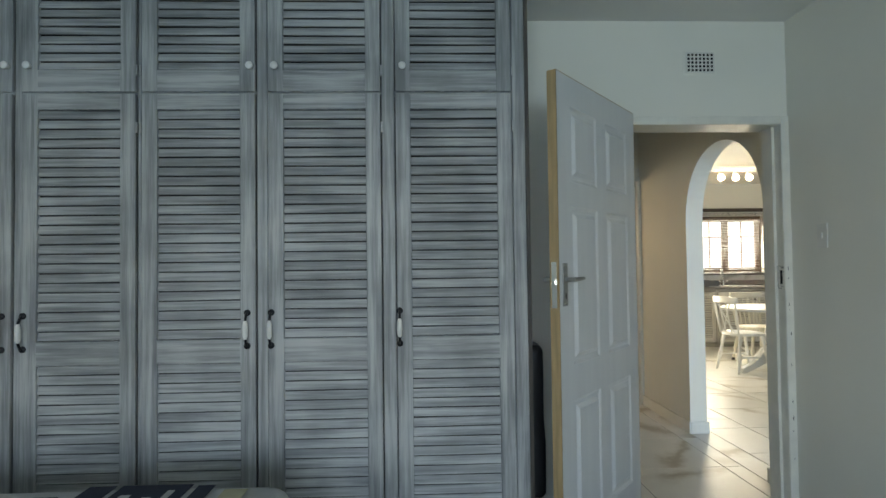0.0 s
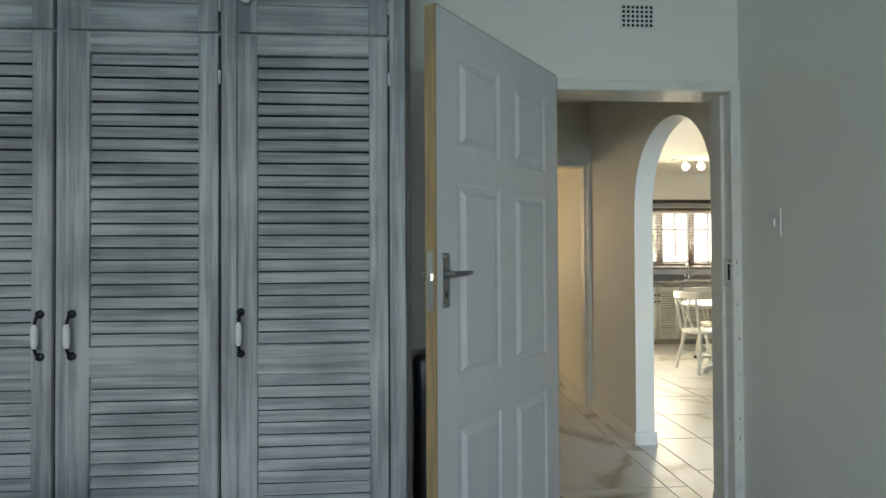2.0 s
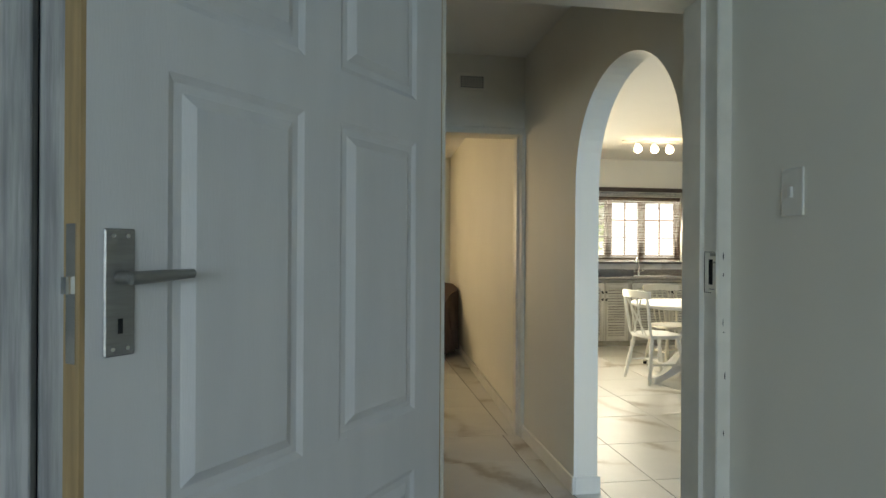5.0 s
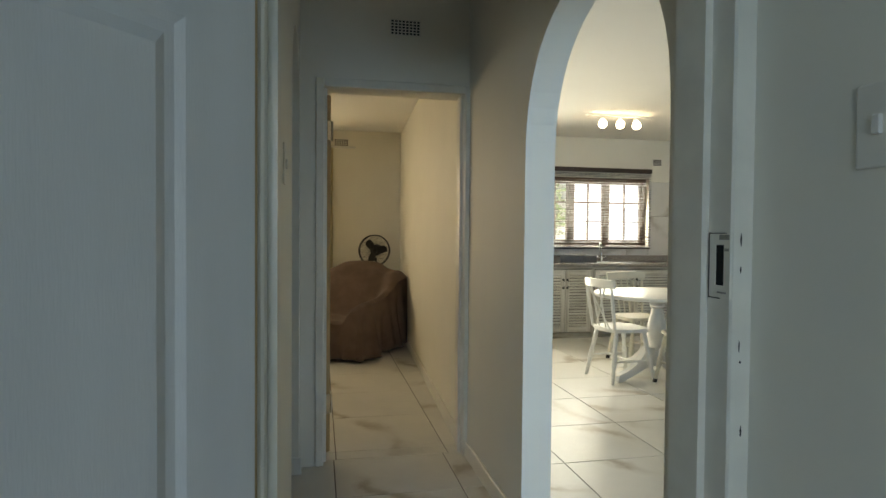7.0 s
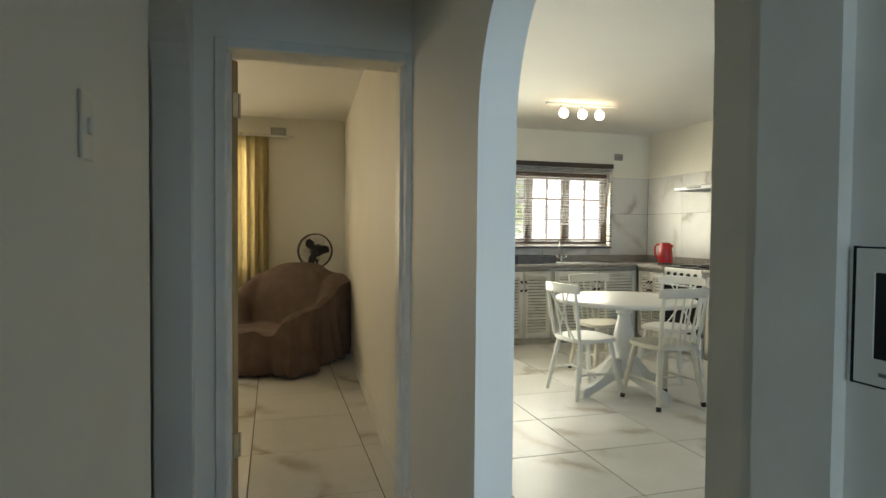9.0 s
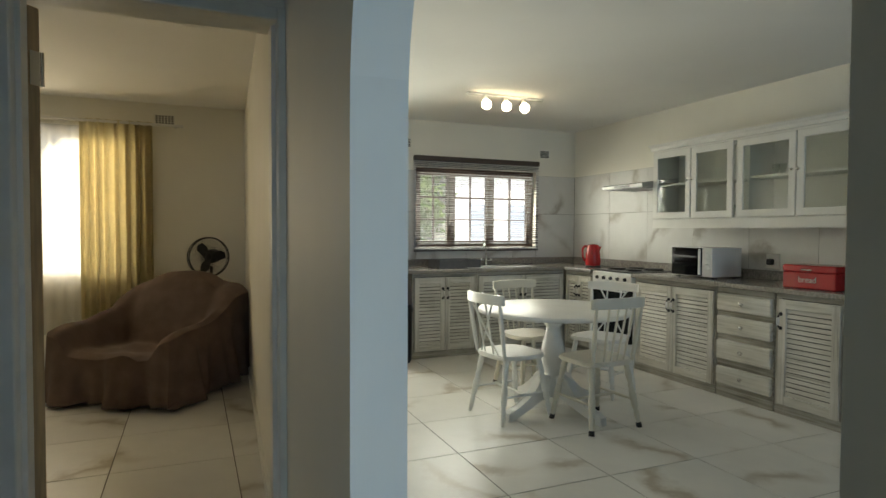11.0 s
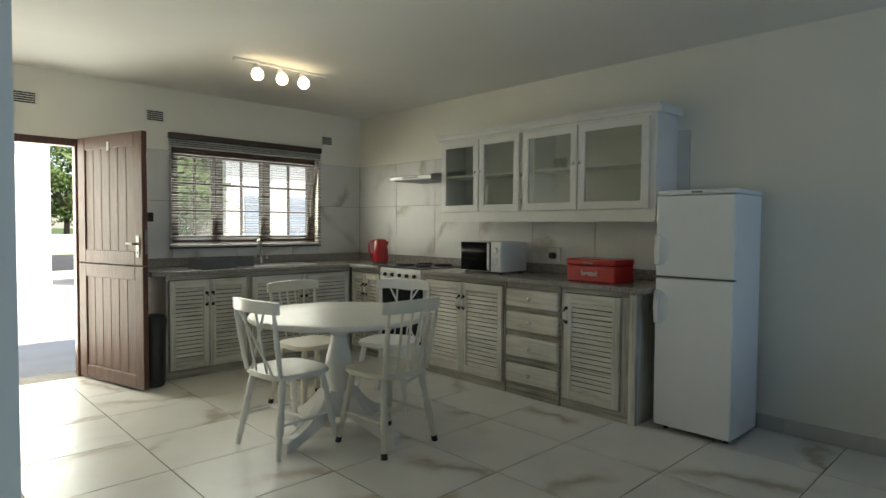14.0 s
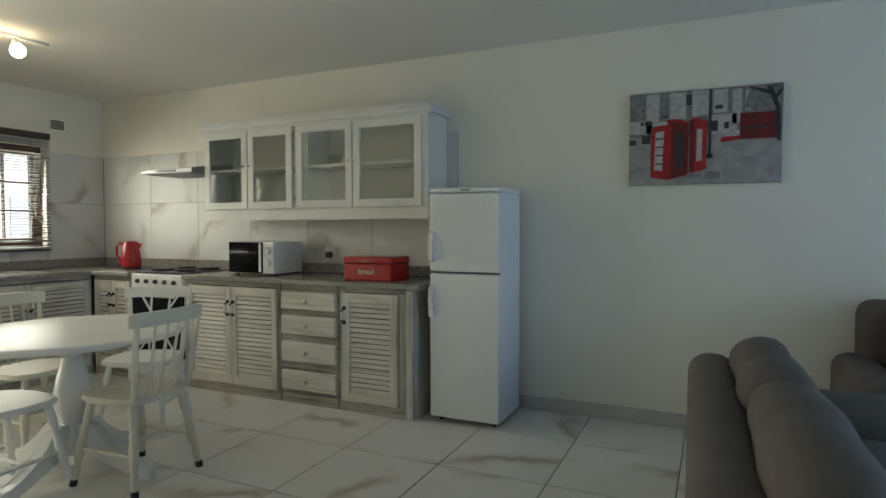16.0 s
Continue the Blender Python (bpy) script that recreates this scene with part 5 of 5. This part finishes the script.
patch([(0.325, 0.375, 0.17, 0.56), [(0.185 + 0.0, 0.22), (0.24, 0.215), (0.24, 0.23), (0.185, 0.235)], (0.186, 0.243, 0.31, 0.325), (0.186, 0.243, 0.40, 0.415), (0.186, 0.243, 0.49, 0.505), (0.542, 0.558, 0.27, 0.99), (0.53, 0.57, 0.27, 0.31), (0.76, 0.95, 0.56, 0.58)], M["print_dark"], 8)
patch([[(0.965, 0.42), (0.99, 0.42), (0.985, 0.75), (0.93, 0.97), (0.90, 0.98), (0.955, 0.75)], [(0.93, 0.93), (0.80, 0.985), (0.79, 0.97), (0.92, 0.89)], [(0.96, 0.84), (0.997, 0.93), (0.997, 0.96), (0.95, 0.88)]], M["print_dark"], 9)


# ---- seating in the living area ----
def pad(x0, x1, y0, y1, z0, z1, r, wob=0.006, cuts=4, seed=0.0, crown=0.0):
    bm = soft_block(x0, x1, y0, y1, z0, z1, r, wob, cuts, seed)
    if crown:
        cx, cy = (x0 + x1) / 2, (y0 + y1) / 2
        for v in bm.verts:
            if v.co.z > (z0 + z1) / 2:
                u = 1 - min(1, abs(v.co.x - cx) / ((x1 - x0) / 2)) ** 3
                w = 1 - min(1, abs(v.co.y - cy) / ((y1 - y0) / 2)) ** 2
                v.co.z += crown * u * (0.4 + 0.6 * w)
    return bm


def sofa(label, w, at, material, seats=2, back_h=0.70, cushion_h=0.80):
    """Faces +y in local space; the back stands at y = -0.45."""
    s = thing("sofa", label, "sofa", at, "sofas")
    part("base", pad(-w / 2, w / 2, -0.44, 0.42, 0.06, 0.30, 0.03, 0.003), material, s, smooth=True)
    part("backrest", pad(-w / 2, w / 2, -0.46, -0.27, 0.08, back_h, 0.08, 0.005, 6, 2.0), material, s, smooth=True)
    for k in (-1, 1):
        part("arm", pad(k * w / 2 - 0.11, k * w / 2 + 0.11, -0.44, 0.44, 0.06, 0.58, 0.085, 0.005, 4, 4.0 + k), material, s, smooth=True)
    cw = (w - 0.22) / seats
    for i in range(seats):
        x = -w / 2 + 0.11 + i * cw
        part("seat_cushion", pad(x + 0.005, x + cw - 0.005, -0.26, 0.44, 0.30, 0.44, 0.05, 0.006, 4, 6.0 + i, 0.02), material, s, smooth=True)
        part("back_cushion", pad(x + 0.005, x + cw - 0.005, -0.30, -0.08, 0.42, cushion_h, 0.095, 0.016, 6, 9.0 + 3 * i, 0.02), material, s, smooth=True)
    for x in (-w / 2 + 0.08, w / 2 - 0.08):
        for y in (-0.38, 0.36):
            part("foot", boxes((x - 0.03, x + 0.03, y - 0.03, y + 0.03, 0, 0.07)), M["black_plastic"], s)
    return s


sofa("brown-grey fabric sofa with plump loose back cushions", 1.75, pose(4.18, 3.14, 0, 0, 0, 182), M["grey_cloth"], 2, 0.72, 0.818)
sofa("brown-grey fabric sofa against the wall with a red cushion", 1.7, pose(5.66, 1.97, 0, 0, 0, 90), M["grey_cloth"], 2, 0.88, 0.92)
single("scatter_cushion", pad(-0.20, 0.20, -0.06, 0.07, 0, 0.38, 0.055, 0.008, 4, 3.0), M["red_cloth"], "plump red scatter cushion propped on the sofa", "cushion", pose(5.50, 2.54, 0.455, 14, 0, 96), smooth=True)


# ---- lounge ----
def drape(x0, x1, z0, z1, folds, depth, thick, seed, cols=90, rows=14):
    """Hanging cloth gathered in folds, as a thin solid."""
    bm = bmesh.new()
    grids = []
    for side in (0, 1):
        g = []
        for j in range(rows + 1):
            v = j / rows
            row = []
            for i in range(cols + 1):
                u = i / cols
                wave = math.sin(u * folds * 2 * math.pi + 1.5 * noise.noise((u * 3 + seed, v * 0.8, 0))) * (0.55 + 0.45 * noise.noise((u * 6 + seed, v * 1.2, 3)))
                y = depth * wave * (0.55 + 0.45 * (1 - v)) + side * thick
                row.append(bm.verts.new((x0 + (x1 - x0) * (u + 0.004 * noise.noise((u * 9, v * 4, seed)) * (1 - v)), y, z0 + (z1 - z0) * v)))
            g.append(row)
        grids.append(g)
    for g in grids:
        for a, b in zip(g, g[1:]):
            for i in range(cols):
                bm.faces.new((a[i], a[i + 1], b[i + 1], b[i]))
    a, b = grids
    for j in range(rows):
        for i in (0, cols):
            bm.faces.new((a[j][i], a[j + 1][i], b[j + 1][i], b[j][i]))
    for j in (0, rows):
        for i in range(cols):
            bm.faces.new((a[j][i], a[j][i + 1], b[j][i + 1], b[j][i]))
    return bm


single("curtain", drape(0.735, 1.345, 0.25, 2.335, 7, 0.062, 0.004, 1.0, 110, 20), M["curtain"], "gathered gold brocade curtain hanging beside the window", "curtain", (0, LOUNGE_N - 0.10, 0), "curtains", smooth=True)
single("curtain", drape(-1.75, -1.15, 0.25, 2.30, 7, 0.032, 0.004, 4.0), M["curtain"], "gathered gold brocade curtain hanging beside the window", "curtain", (0, LOUNGE_N - 0.10, 0), "curtains", smooth=True)
single("sheer_curtain", drape(-1.25, 0.78, 0.32, 2.27, 22, 0.014, 0.001, 7.0, 200, 8), M["sheer"], "translucent white voile curtain across the window", "curtain", (0, LOUNGE_N - 0.05, 0), smooth=True)
rail = thing("curtain_rail", "white curtain rail fixed above the lounge window", "curtain rail", (0, LOUNGE_N, 2.315))
part("track", box(bmesh.new(), -1.9, 1.62, -0.12, -0.085, -0.012, 0.012, 0.003), M["white_satin"], rail)
for x in (-1.8, 0.2, 1.55):
    part("bracket", boxes((x - 0.012, x + 0.012, -0.086, 0.0, -0.008, 0.008)), M["white_satin"], rail)
lwin = structure("window_2", boxes((LWIN[0], LWIN[1], LOUNGE_N + 0.07, LOUNGE_N + 0.13, LWIN[2], LWIN[2] + 0.04), (LWIN[0], LWIN[1], LOUNGE_N + 0.07, LOUNGE_N + 0.13, LWIN[3] - 0.04, LWIN[3]), (LWIN[0], LWIN[0] + 0.04, LOUNGE_N + 0.07, LOUNGE_N + 0.13, LWIN[2], LWIN[3]), (LWIN[1] - 0.04, LWIN[1], LOUNGE_N + 0.07, LOUNGE_N + 0.13, LWIN[2], LWIN[3])), M["steel_frame"], "white steel-framed lounge window")
for x in (-0.5, 0.32):
    part("mullion", boxes((x - 0.02, x + 0.02, LOUNGE_N + 0.07, LOUNGE_N + 0.13, LWIN[2] + 0.04, LWIN[3] - 0.04)), M["steel_frame"], lwin)
part("transom", boxes((LWIN[0] + 0.04, LWIN[1] - 0.04, LOUNGE_N + 0.075, LOUNGE_N + 0.125, 1.74, 1.77)), M["steel_frame"], lwin)
p = part("pane", boxes((LWIN[0] + 0.04, LWIN[1] - 0.04, LOUNGE_N + 0.098, LOUNGE_N + 0.102, LWIN[2] + 0.04, LWIN[3] - 0.04)), M["pane"], lwin)
p.visible_shadow = False
part("window_sill", boxes((LWIN[0], LWIN[1], LOUNGE_N, LOUNGE_N + 0.07, LWIN[2] - 0.01, LWIN[2] + 0.005)), M["trim"], lwin)


def covered_armchair(at):
    """An easy chair under a loose throw: one heavy cloth falling over arms, seat and back to the floor. Faces -y."""
    s = thing("armchair", "wide armchair hidden under a draped brown throw", "armchair", at)
    W, D = 1.0, 1.05
    part("frame", boxes((-W / 2 + 0.06, W / 2 - 0.06, -D / 2 + 0.08, D / 2 - 0.02, 0.10, 0.30)), M["grey_cloth"], s)
    for x in (-W / 2 + 0.12, W / 2 - 0.12):
        for y in (-D / 2 + 0.14, D / 2 - 0.08):
            part("foot", lathe(bmesh.new(), [(0.02, 0), (0.03, 0.10)], 12, at=(x, y, 0)), M["black_plastic"], s, smooth=True)

    def rise(x, y):
        ax = abs(x) / (W / 2)
        ty = (y + D / 2) / D
        arm = (0.53 + 0.17 * ty) * (1 / (1 + math.exp((0.66 - ax) * 15)))
        seat = 0.39 - 0.05 * ty
        back = 0.93 * (1 / (1 + math.exp((0.60 - ty) * 15))) * (1 - 0.26 * ax ** 2.6)
        return (seat ** 5 + arm ** 5 + back ** 5) ** (1 / 5)
    n, m2 = 84, 76
    bm = bmesh.new()
    top = []
    for j in range(m2 + 1):
        r1 = []
        for i in range(n + 1):
            u, v = -1.28 + 2.56 * i / n, -1.28 + 2.56 * j / m2
            over_x, over_y = max(0, abs(u) - 1), max(0, abs(v) - 1)
            cx, cy = max(-1, min(1, u)), max(-1, min(1, v))
            x, y = cx * W / 2, cy * D / 2
            z = rise(x, y)
            drop = max(over_x, over_y) / 0.28
            if drop > 0:
                edge = math.atan2(cy * D, cx * W) * 9.0
                fold = 0.055 * math.sin(edge * 0.9 + 2.4 * noise.noise((cx * 2.2, cy * 2.2, 1))) + 0.026 * math.sin(edge * 2.3 + 1.0 + 2.0 * noise.noise((cx * 2, cy * 2, 4)))
                flare = 0.03 + 0.05 * drop + fold * drop
                if over_x >= over_y:
                    x += math.copysign(flare, u)
                if over_y >= over_x:
                    y += math.copysign(flare, v)
                hem = 0.03 if y < 0 else 0.05
                z = z + (hem + 0.025 * noise.noise((cx * 4, cy * 4, 7)) - z) * min(1, drop) ** 0.8
            z += 0.034 * noise.noise((x * 3.6, y * 3.6, 2)) + 0.020 * (1 - abs(noise.noise((x * 5 + y * 4, y * 2 - x * 2, 5))) * 4) * noise.noise((x * 2, y * 2, 9)) if drop < 0.9 else 0
            r1.append(bm.verts.new((x, y, max(0.006, z))))
        top.append(r1)
    for a, b in zip(top, top[1:]):
        for i in range(n):
            bm.faces.new((a[i], a[i + 1], b[i + 1], b[i]))
    th = part("throw", bm, M["throw"], s, "soft brown throw hanging in folds", smooth=True)
    mod = th.modifiers.new("thickness", "SOLIDIFY")
    mod.thickness = 0.007
    return s


covered_armchair(pose(1.42, 8.26, 0, 0, 0, -33))

fan = thing("pedestal_fan", "black pedestal fan standing in the lounge corner", "fan", pose(1.86, 9.08, 0, 0, 0, -18))
part("base", lathe(bmesh.new(), [(0.20, 0), (0.20, 0.015), (0.06, 0.04), (0.03, 0.06)], 28), M["black_plastic"], fan, smooth=True)
part("pole", rod(bmesh.new(), (0, 0, 0.05), (0, 0, 0.95), 0.014), M["black_plastic"], fan, smooth=True)
part("motor", lathe(bmesh.new(), [(0.03, -0.02), (0.065, 0.0), (0.07, 0.09), (0.045, 0.13)], 20, m=between((0, -0.02, 1.04), (0, 1, 1.10))[0]), M["black_plastic"], fan, smooth=True)
hub = (0, -0.07, 1.04)
tilt = pose(0, -0.07, 1.04, 86, 0, 0)
blade = bmesh.new()
prism(blade, [(0.025, -0.02), (0.08, -0.055), (0.145, -0.05), (0.155, 0.0), (0.12, 0.035), (0.06, 0.035), (0.025, 0.02)], 2, -0.002, 0.002)
bmesh.ops.rotate(blade, verts=blade.verts, cent=(0, 0, 0), matrix=Matrix.Rotation(radians(16), 3, "X"))
blade = mesh_of("blade", blade, M["black_plastic"])
for i in range(3):
    piece("blade", blade, fan, tilt @ pose(0, 0, 0, 0, 0, 120 * i + 15))
part("hub", lathe(bmesh.new(), [(0.03, -0.03), (0.032, 0.02), (0.015, 0.035)], 18, m=tilt), M["black_plastic"], fan, smooth=True)
for zz, thick in ((0.0, 0.007), (0.05, 0.004)):
    bm = bmesh.new()
    ring = [Vector((0.185 * math.cos(2 * math.pi * i / 40), 0.185 * math.sin(2 * math.pi * i / 40), zz)) for i in range(41)]
    tube(bm, [tilt @ a for a in ring], thick, 6)
    part("guard_ring", bm, M["black_plastic"], fan)
wire = bmesh.new()
rod(wire, (0.03, 0, 0.055), (0.185, 0, 0.05), 0.0015, n=4)
wire = mesh_of("guard_wire", wire, M["black_plastic"])
for i in range(64):
    piece("guard_wire", wire, fan, tilt @ pose(0, 0, 0, 0, 0, 5.625 * i))

# room behind the small arch
structure("wall_passage_west", boxes((-0.25, -0.10, BED_N + WALL, LOUNGE_S, 0, CEIL)), M["wall"], "cream painted plaster wall")
structure("tiled_dado", boxes((-0.10, -0.09, BED_N + WALL, LOUNGE_S, 0, 1.45)), M["raw_pine"], "brown tiled dado in the side room")


# ---- outside ----
structure("ground", boxes((-150, 150, KIT_N + 0.22, 240, -0.30, -0.06), (-150, 150, -200, BED_S - 0.2, -0.30, -0.06), (KIT_W, 150, BED_S - 0.2, KIT_S - 0.2, -0.30, -0.06)), M["lawn"], "sunlit lawn")
structure("pavement", boxes((-14, 16, KIT_N + 0.22, 23.0, -0.06, -0.03)), M["paving"], "pale sunlit paving outside the back door")
structure("road", boxes((-60, 60, 23.6, 33.0, -0.06, -0.045)), M["asphalt"], "grey driveway beyond the paving")
gw = thing("garden_wall", "low white plastered garden wall with posts", "wall", (0, 34.5, -0.06))
part("wall", boxes((-30, 30, 0, 0.2, 0, 0.9)), M["plaster"], gw)
for i in range(16):
    part("post", box(bmesh.new(), -30 + i * 4, -29.6 + i * 4, -0.1, 0.3, 0, 1.35, 0.02), M["plaster"], gw)
out = thing("outbuilding", "white plastered outbuilding with a reddish roof", "building", (10.3, 15.6, -0.06))
part("wall", boxes((-2.95, 5.0, 0, 5, 0, 3.2)), M["plaster"], out)
part("roof", prism(bmesh.new(), [(-0.5, 3.2), (2.5, 4.6), (5.5, 3.2)], 0, -3.2, 5.4), M["roof"], out)
for x0, x1 in ((-2.55, -2.1), (-1.5, -0.95)):
    part("door", boxes((x0, x1, -0.05, 0.0, 0.03, 2.0)), M["shed_door"], out, "blue-grey door")


nb = thing("neighbour_house", "white plastered house across the yard", "building", (-0.4, 16.2, -0.06))
part("wall", boxes((-4.5, 4.72, 0, 6, 0, 3.4)), M["plaster"], nb)
part("roof", prism(bmesh.new(), [(-0.5, 3.4), (3.0, 5.0), (6.5, 3.4)], 0, -4.8, 4.8), M["roof"], nb)
part("window", boxes((-2.2, -0.8, -0.03, 0.02, 1.0, 2.1)), M["grey_plastic"], nb, "grey framed window")


def tree(at, h, r, seed, label):
    rnd = random.Random(seed)
    t = thing("tree", label, "tree", at, "garden trees")
    bm = bmesh.new()
    rod(bm, (0, 0, 0), (0.1, 0.05, h * 0.55), 0.16, 0.09, 10)
    for k in range(7):
        a = rnd.uniform(0, 6.28)
        z = h * rnd.uniform(0.3, 0.55)
        rod(bm, (0.06, 0.03, z), (math.cos(a) * r * 0.6, math.sin(a) * r * 0.6, z + h * rnd.uniform(0.15, 0.3)), 0.06, 0.02, 7)
    part("trunk", bm, M["bark"], t, smooth=True)
    verts, faces = [], []
    for c in range(46):
        a, b = rnd.uniform(0, 6.28), rnd.uniform(-1, 1)
        rr = r * rnd.uniform(0.35, 1.0)
        cx, cy, cz = math.cos(a) * rr * math.sqrt(1 - b * b), math.sin(a) * rr * math.sqrt(1 - b * b), h * 0.68 + b * h * 0.34
        for k in range(60):
            p = Vector((cx, cy, cz)) + Vector((rnd.gauss(0, 1), rnd.gauss(0, 1), rnd.gauss(0, 0.8))) * r * 0.16
            d = Vector((rnd.gauss(0, 1), rnd.gauss(0, 1), rnd.gauss(0, 1))).normalized()
            e = d.orthogonal().normalized()
            l, w = rnd.uniform(0.10, 0.2), rnd.uniform(0.04, 0.08)
            i = len(verts)
            verts += [p - d * l, p + e * w, p + d * l, p - e * w]
            faces.append((i, i + 1, i + 2, i + 3))
    me = bpy.data.meshes.new("crown")
    me.from_pydata([tuple(v) for v in verts], [], faces)
    me.materials.append(M["foliage"])
    cr = new("crown", me)
    cr.parent = t
    tagged(cr, "loose crown of small leaves", kind="stuff")


for k, (x, y, h, r) in enumerate(((6.5, 37, 6.2, 2.6), (6.7, 16.9, 4.0, 1.45), (10.2, 38, 6.4, 2.8), (0.4, 38, 7.0, 3.0), (14, 40, 8, 3.4), (-5, 39, 7, 3), (19, 40, 9, 4), (-11, 40, 8, 3.6), (8.6, 36.6, 5.0, 2.0))):
    tree((x, y, -0.06), h, r, k + 3, "leafy green garden tree in sunlight")


# ---- tiles, last ----
def tile_field(name_floor, cells, z, material, parent):
    """Cells of (x0, x1, y0, y1); alike cells share one mesh."""
    store = {}
    for x0, x1, y0, y1 in cells:
        key = (round(x1 - x0, 3), round(y1 - y0, 3))
        if key not in store:
            w, d = key[0] / 2 - 0.0029, key[1] / 2 - 0.0029
            store[key] = mesh_of("floor_tile", box(bmesh.new(), -w, w, -d, d, -0.004, 0.0, 0.0012), material)
        piece("floor_tile", store[key], parent, pose((x0 + x1) / 2, (y0 + y1) / 2, z + random.uniform(-0.0003, 0.0003)))


def grid(x0, x1, y0, y1, gx, gy, sx_, sy_):
    """The cells of a grid through (gx, gy) that lie in the rectangle, cut at its edges."""
    xs = sorted({x0, x1, *[gx + k * sx_ for k in range(-20, 20) if x0 + 0.02 < gx + k * sx_ < x1 - 0.02]})
    ys = sorted({y0, y1, *[gy + k * sy_ for k in range(-20, 20) if y0 + 0.02 < gy + k * sy_ < y1 - 0.02]})
    return [(a, b, c, d) for a, b in zip(xs, xs[1:]) for c, d in zip(ys, ys[1:])]


floor_ob = bpy.data.objects["floor"]
tile_field("hall", grid(HALL_W - 0.9, HALL_E, BED_N + 0.06, LOUNGE_S + 0.07, 1.262, 4.05, 0.612, 0.61), 0, M["floor_tile"], floor_ob)
tile_field("lounge", grid(-1.6, 2.16, LOUNGE_S + 0.07, LOUNGE_N, 1.275, 5.25, 0.63, 0.62), 0, M["floor_tile"], floor_ob)
tile_field("kitchen", grid(2.165, KIT_E, 2.2, KIT_N, 3.115, 6.045, 0.618, 0.592), 0, M["floor_tile"], floor_ob)
tile_field("arch", [(HALL_E, 2.165, BED_N + 0.06, LOUNGE_S)], 0, M["floor_tile"], floor_ob)
structure("floor_living", boxes((2.165, KIT_E, KIT_S, 2.2, -0.004, 0)), M["floor_tile"], "white marble-look floor tiles")

wt_e = bpy.data.objects["wall_kitchen_east"]
wt_n = bpy.data.objects["wall_kitchen_north"]


def wall_tile(parent, along, lo, hi, z0, z1):
    a, b = (hi - lo) / 2 - 0.0018, (z1 - z0) / 2 - 0.0018
    if along == "y":
        me = mesh_of("wall_tile", box(bmesh.new(), -0.006, 0.003, -a, a, -b, b, 0.001), M["wall_tile"])
        piece("wall_tile", me, parent, (KIT_E, (lo + hi) / 2, (z0 + z1) / 2))
    else:
        me = mesh_of("wall_tile", box(bmesh.new(), -a, a, -0.006, 0.003, -b, b, 0.001), M["wall_tile"])
        piece("wall_tile", me, parent, ((lo + hi) / 2, KIT_N, (z0 + z1) / 2))


rows_z = [(TOP + 0.075, 1.51), (1.51, 1.975)]
ys = [5.24, 5.36, 5.98, 6.60, 7.22, 7.84, 8.46, KIT_N - 0.007]
for lo, hi in zip(ys, ys[1:]):
    for z0, z1 in rows_z:
        wall_tile(wt_e, "y", lo, hi, z0, z1)
structure("grout_east", boxes((KIT_E - 0.003, KIT_E + 0.001, 5.24, KIT_N, TOP, 1.975)), M["grout"], "dark tile joints")
structure("grout_north", boxes((3.60, KWIN[0], KIT_N - 0.003, KIT_N + 0.001, TOP, 1.975), (KWIN[1], KIT_E - 0.004, KIT_N - 0.003, KIT_N + 0.001, TOP, 1.975), (KWIN[0], KWIN[1], KIT_N - 0.003, KIT_N + 0.001, TOP, KWIN[2])), M["grout"], "dark tile joints")
for lo, hi, z0, z1 in ((3.60, KWIN[0], TOP + 0.075, 1.51), (3.60, KWIN[0], 1.51, 1.975), (KWIN[1], KIT_E - 0.007, TOP + 0.075, 1.51), (KWIN[1], KIT_E - 0.007, 1.51, 1.975), (KWIN[0], 4.62, TOP + 0.075, KWIN[2] - 0.02), (4.62, 5.24, TOP + 0.075, KWIN[2] - 0.02), (5.24, KWIN[1], TOP + 0.075, KWIN[2] - 0.02)):
    wall_tile(wt_n, "x", lo, hi, z0, z1)
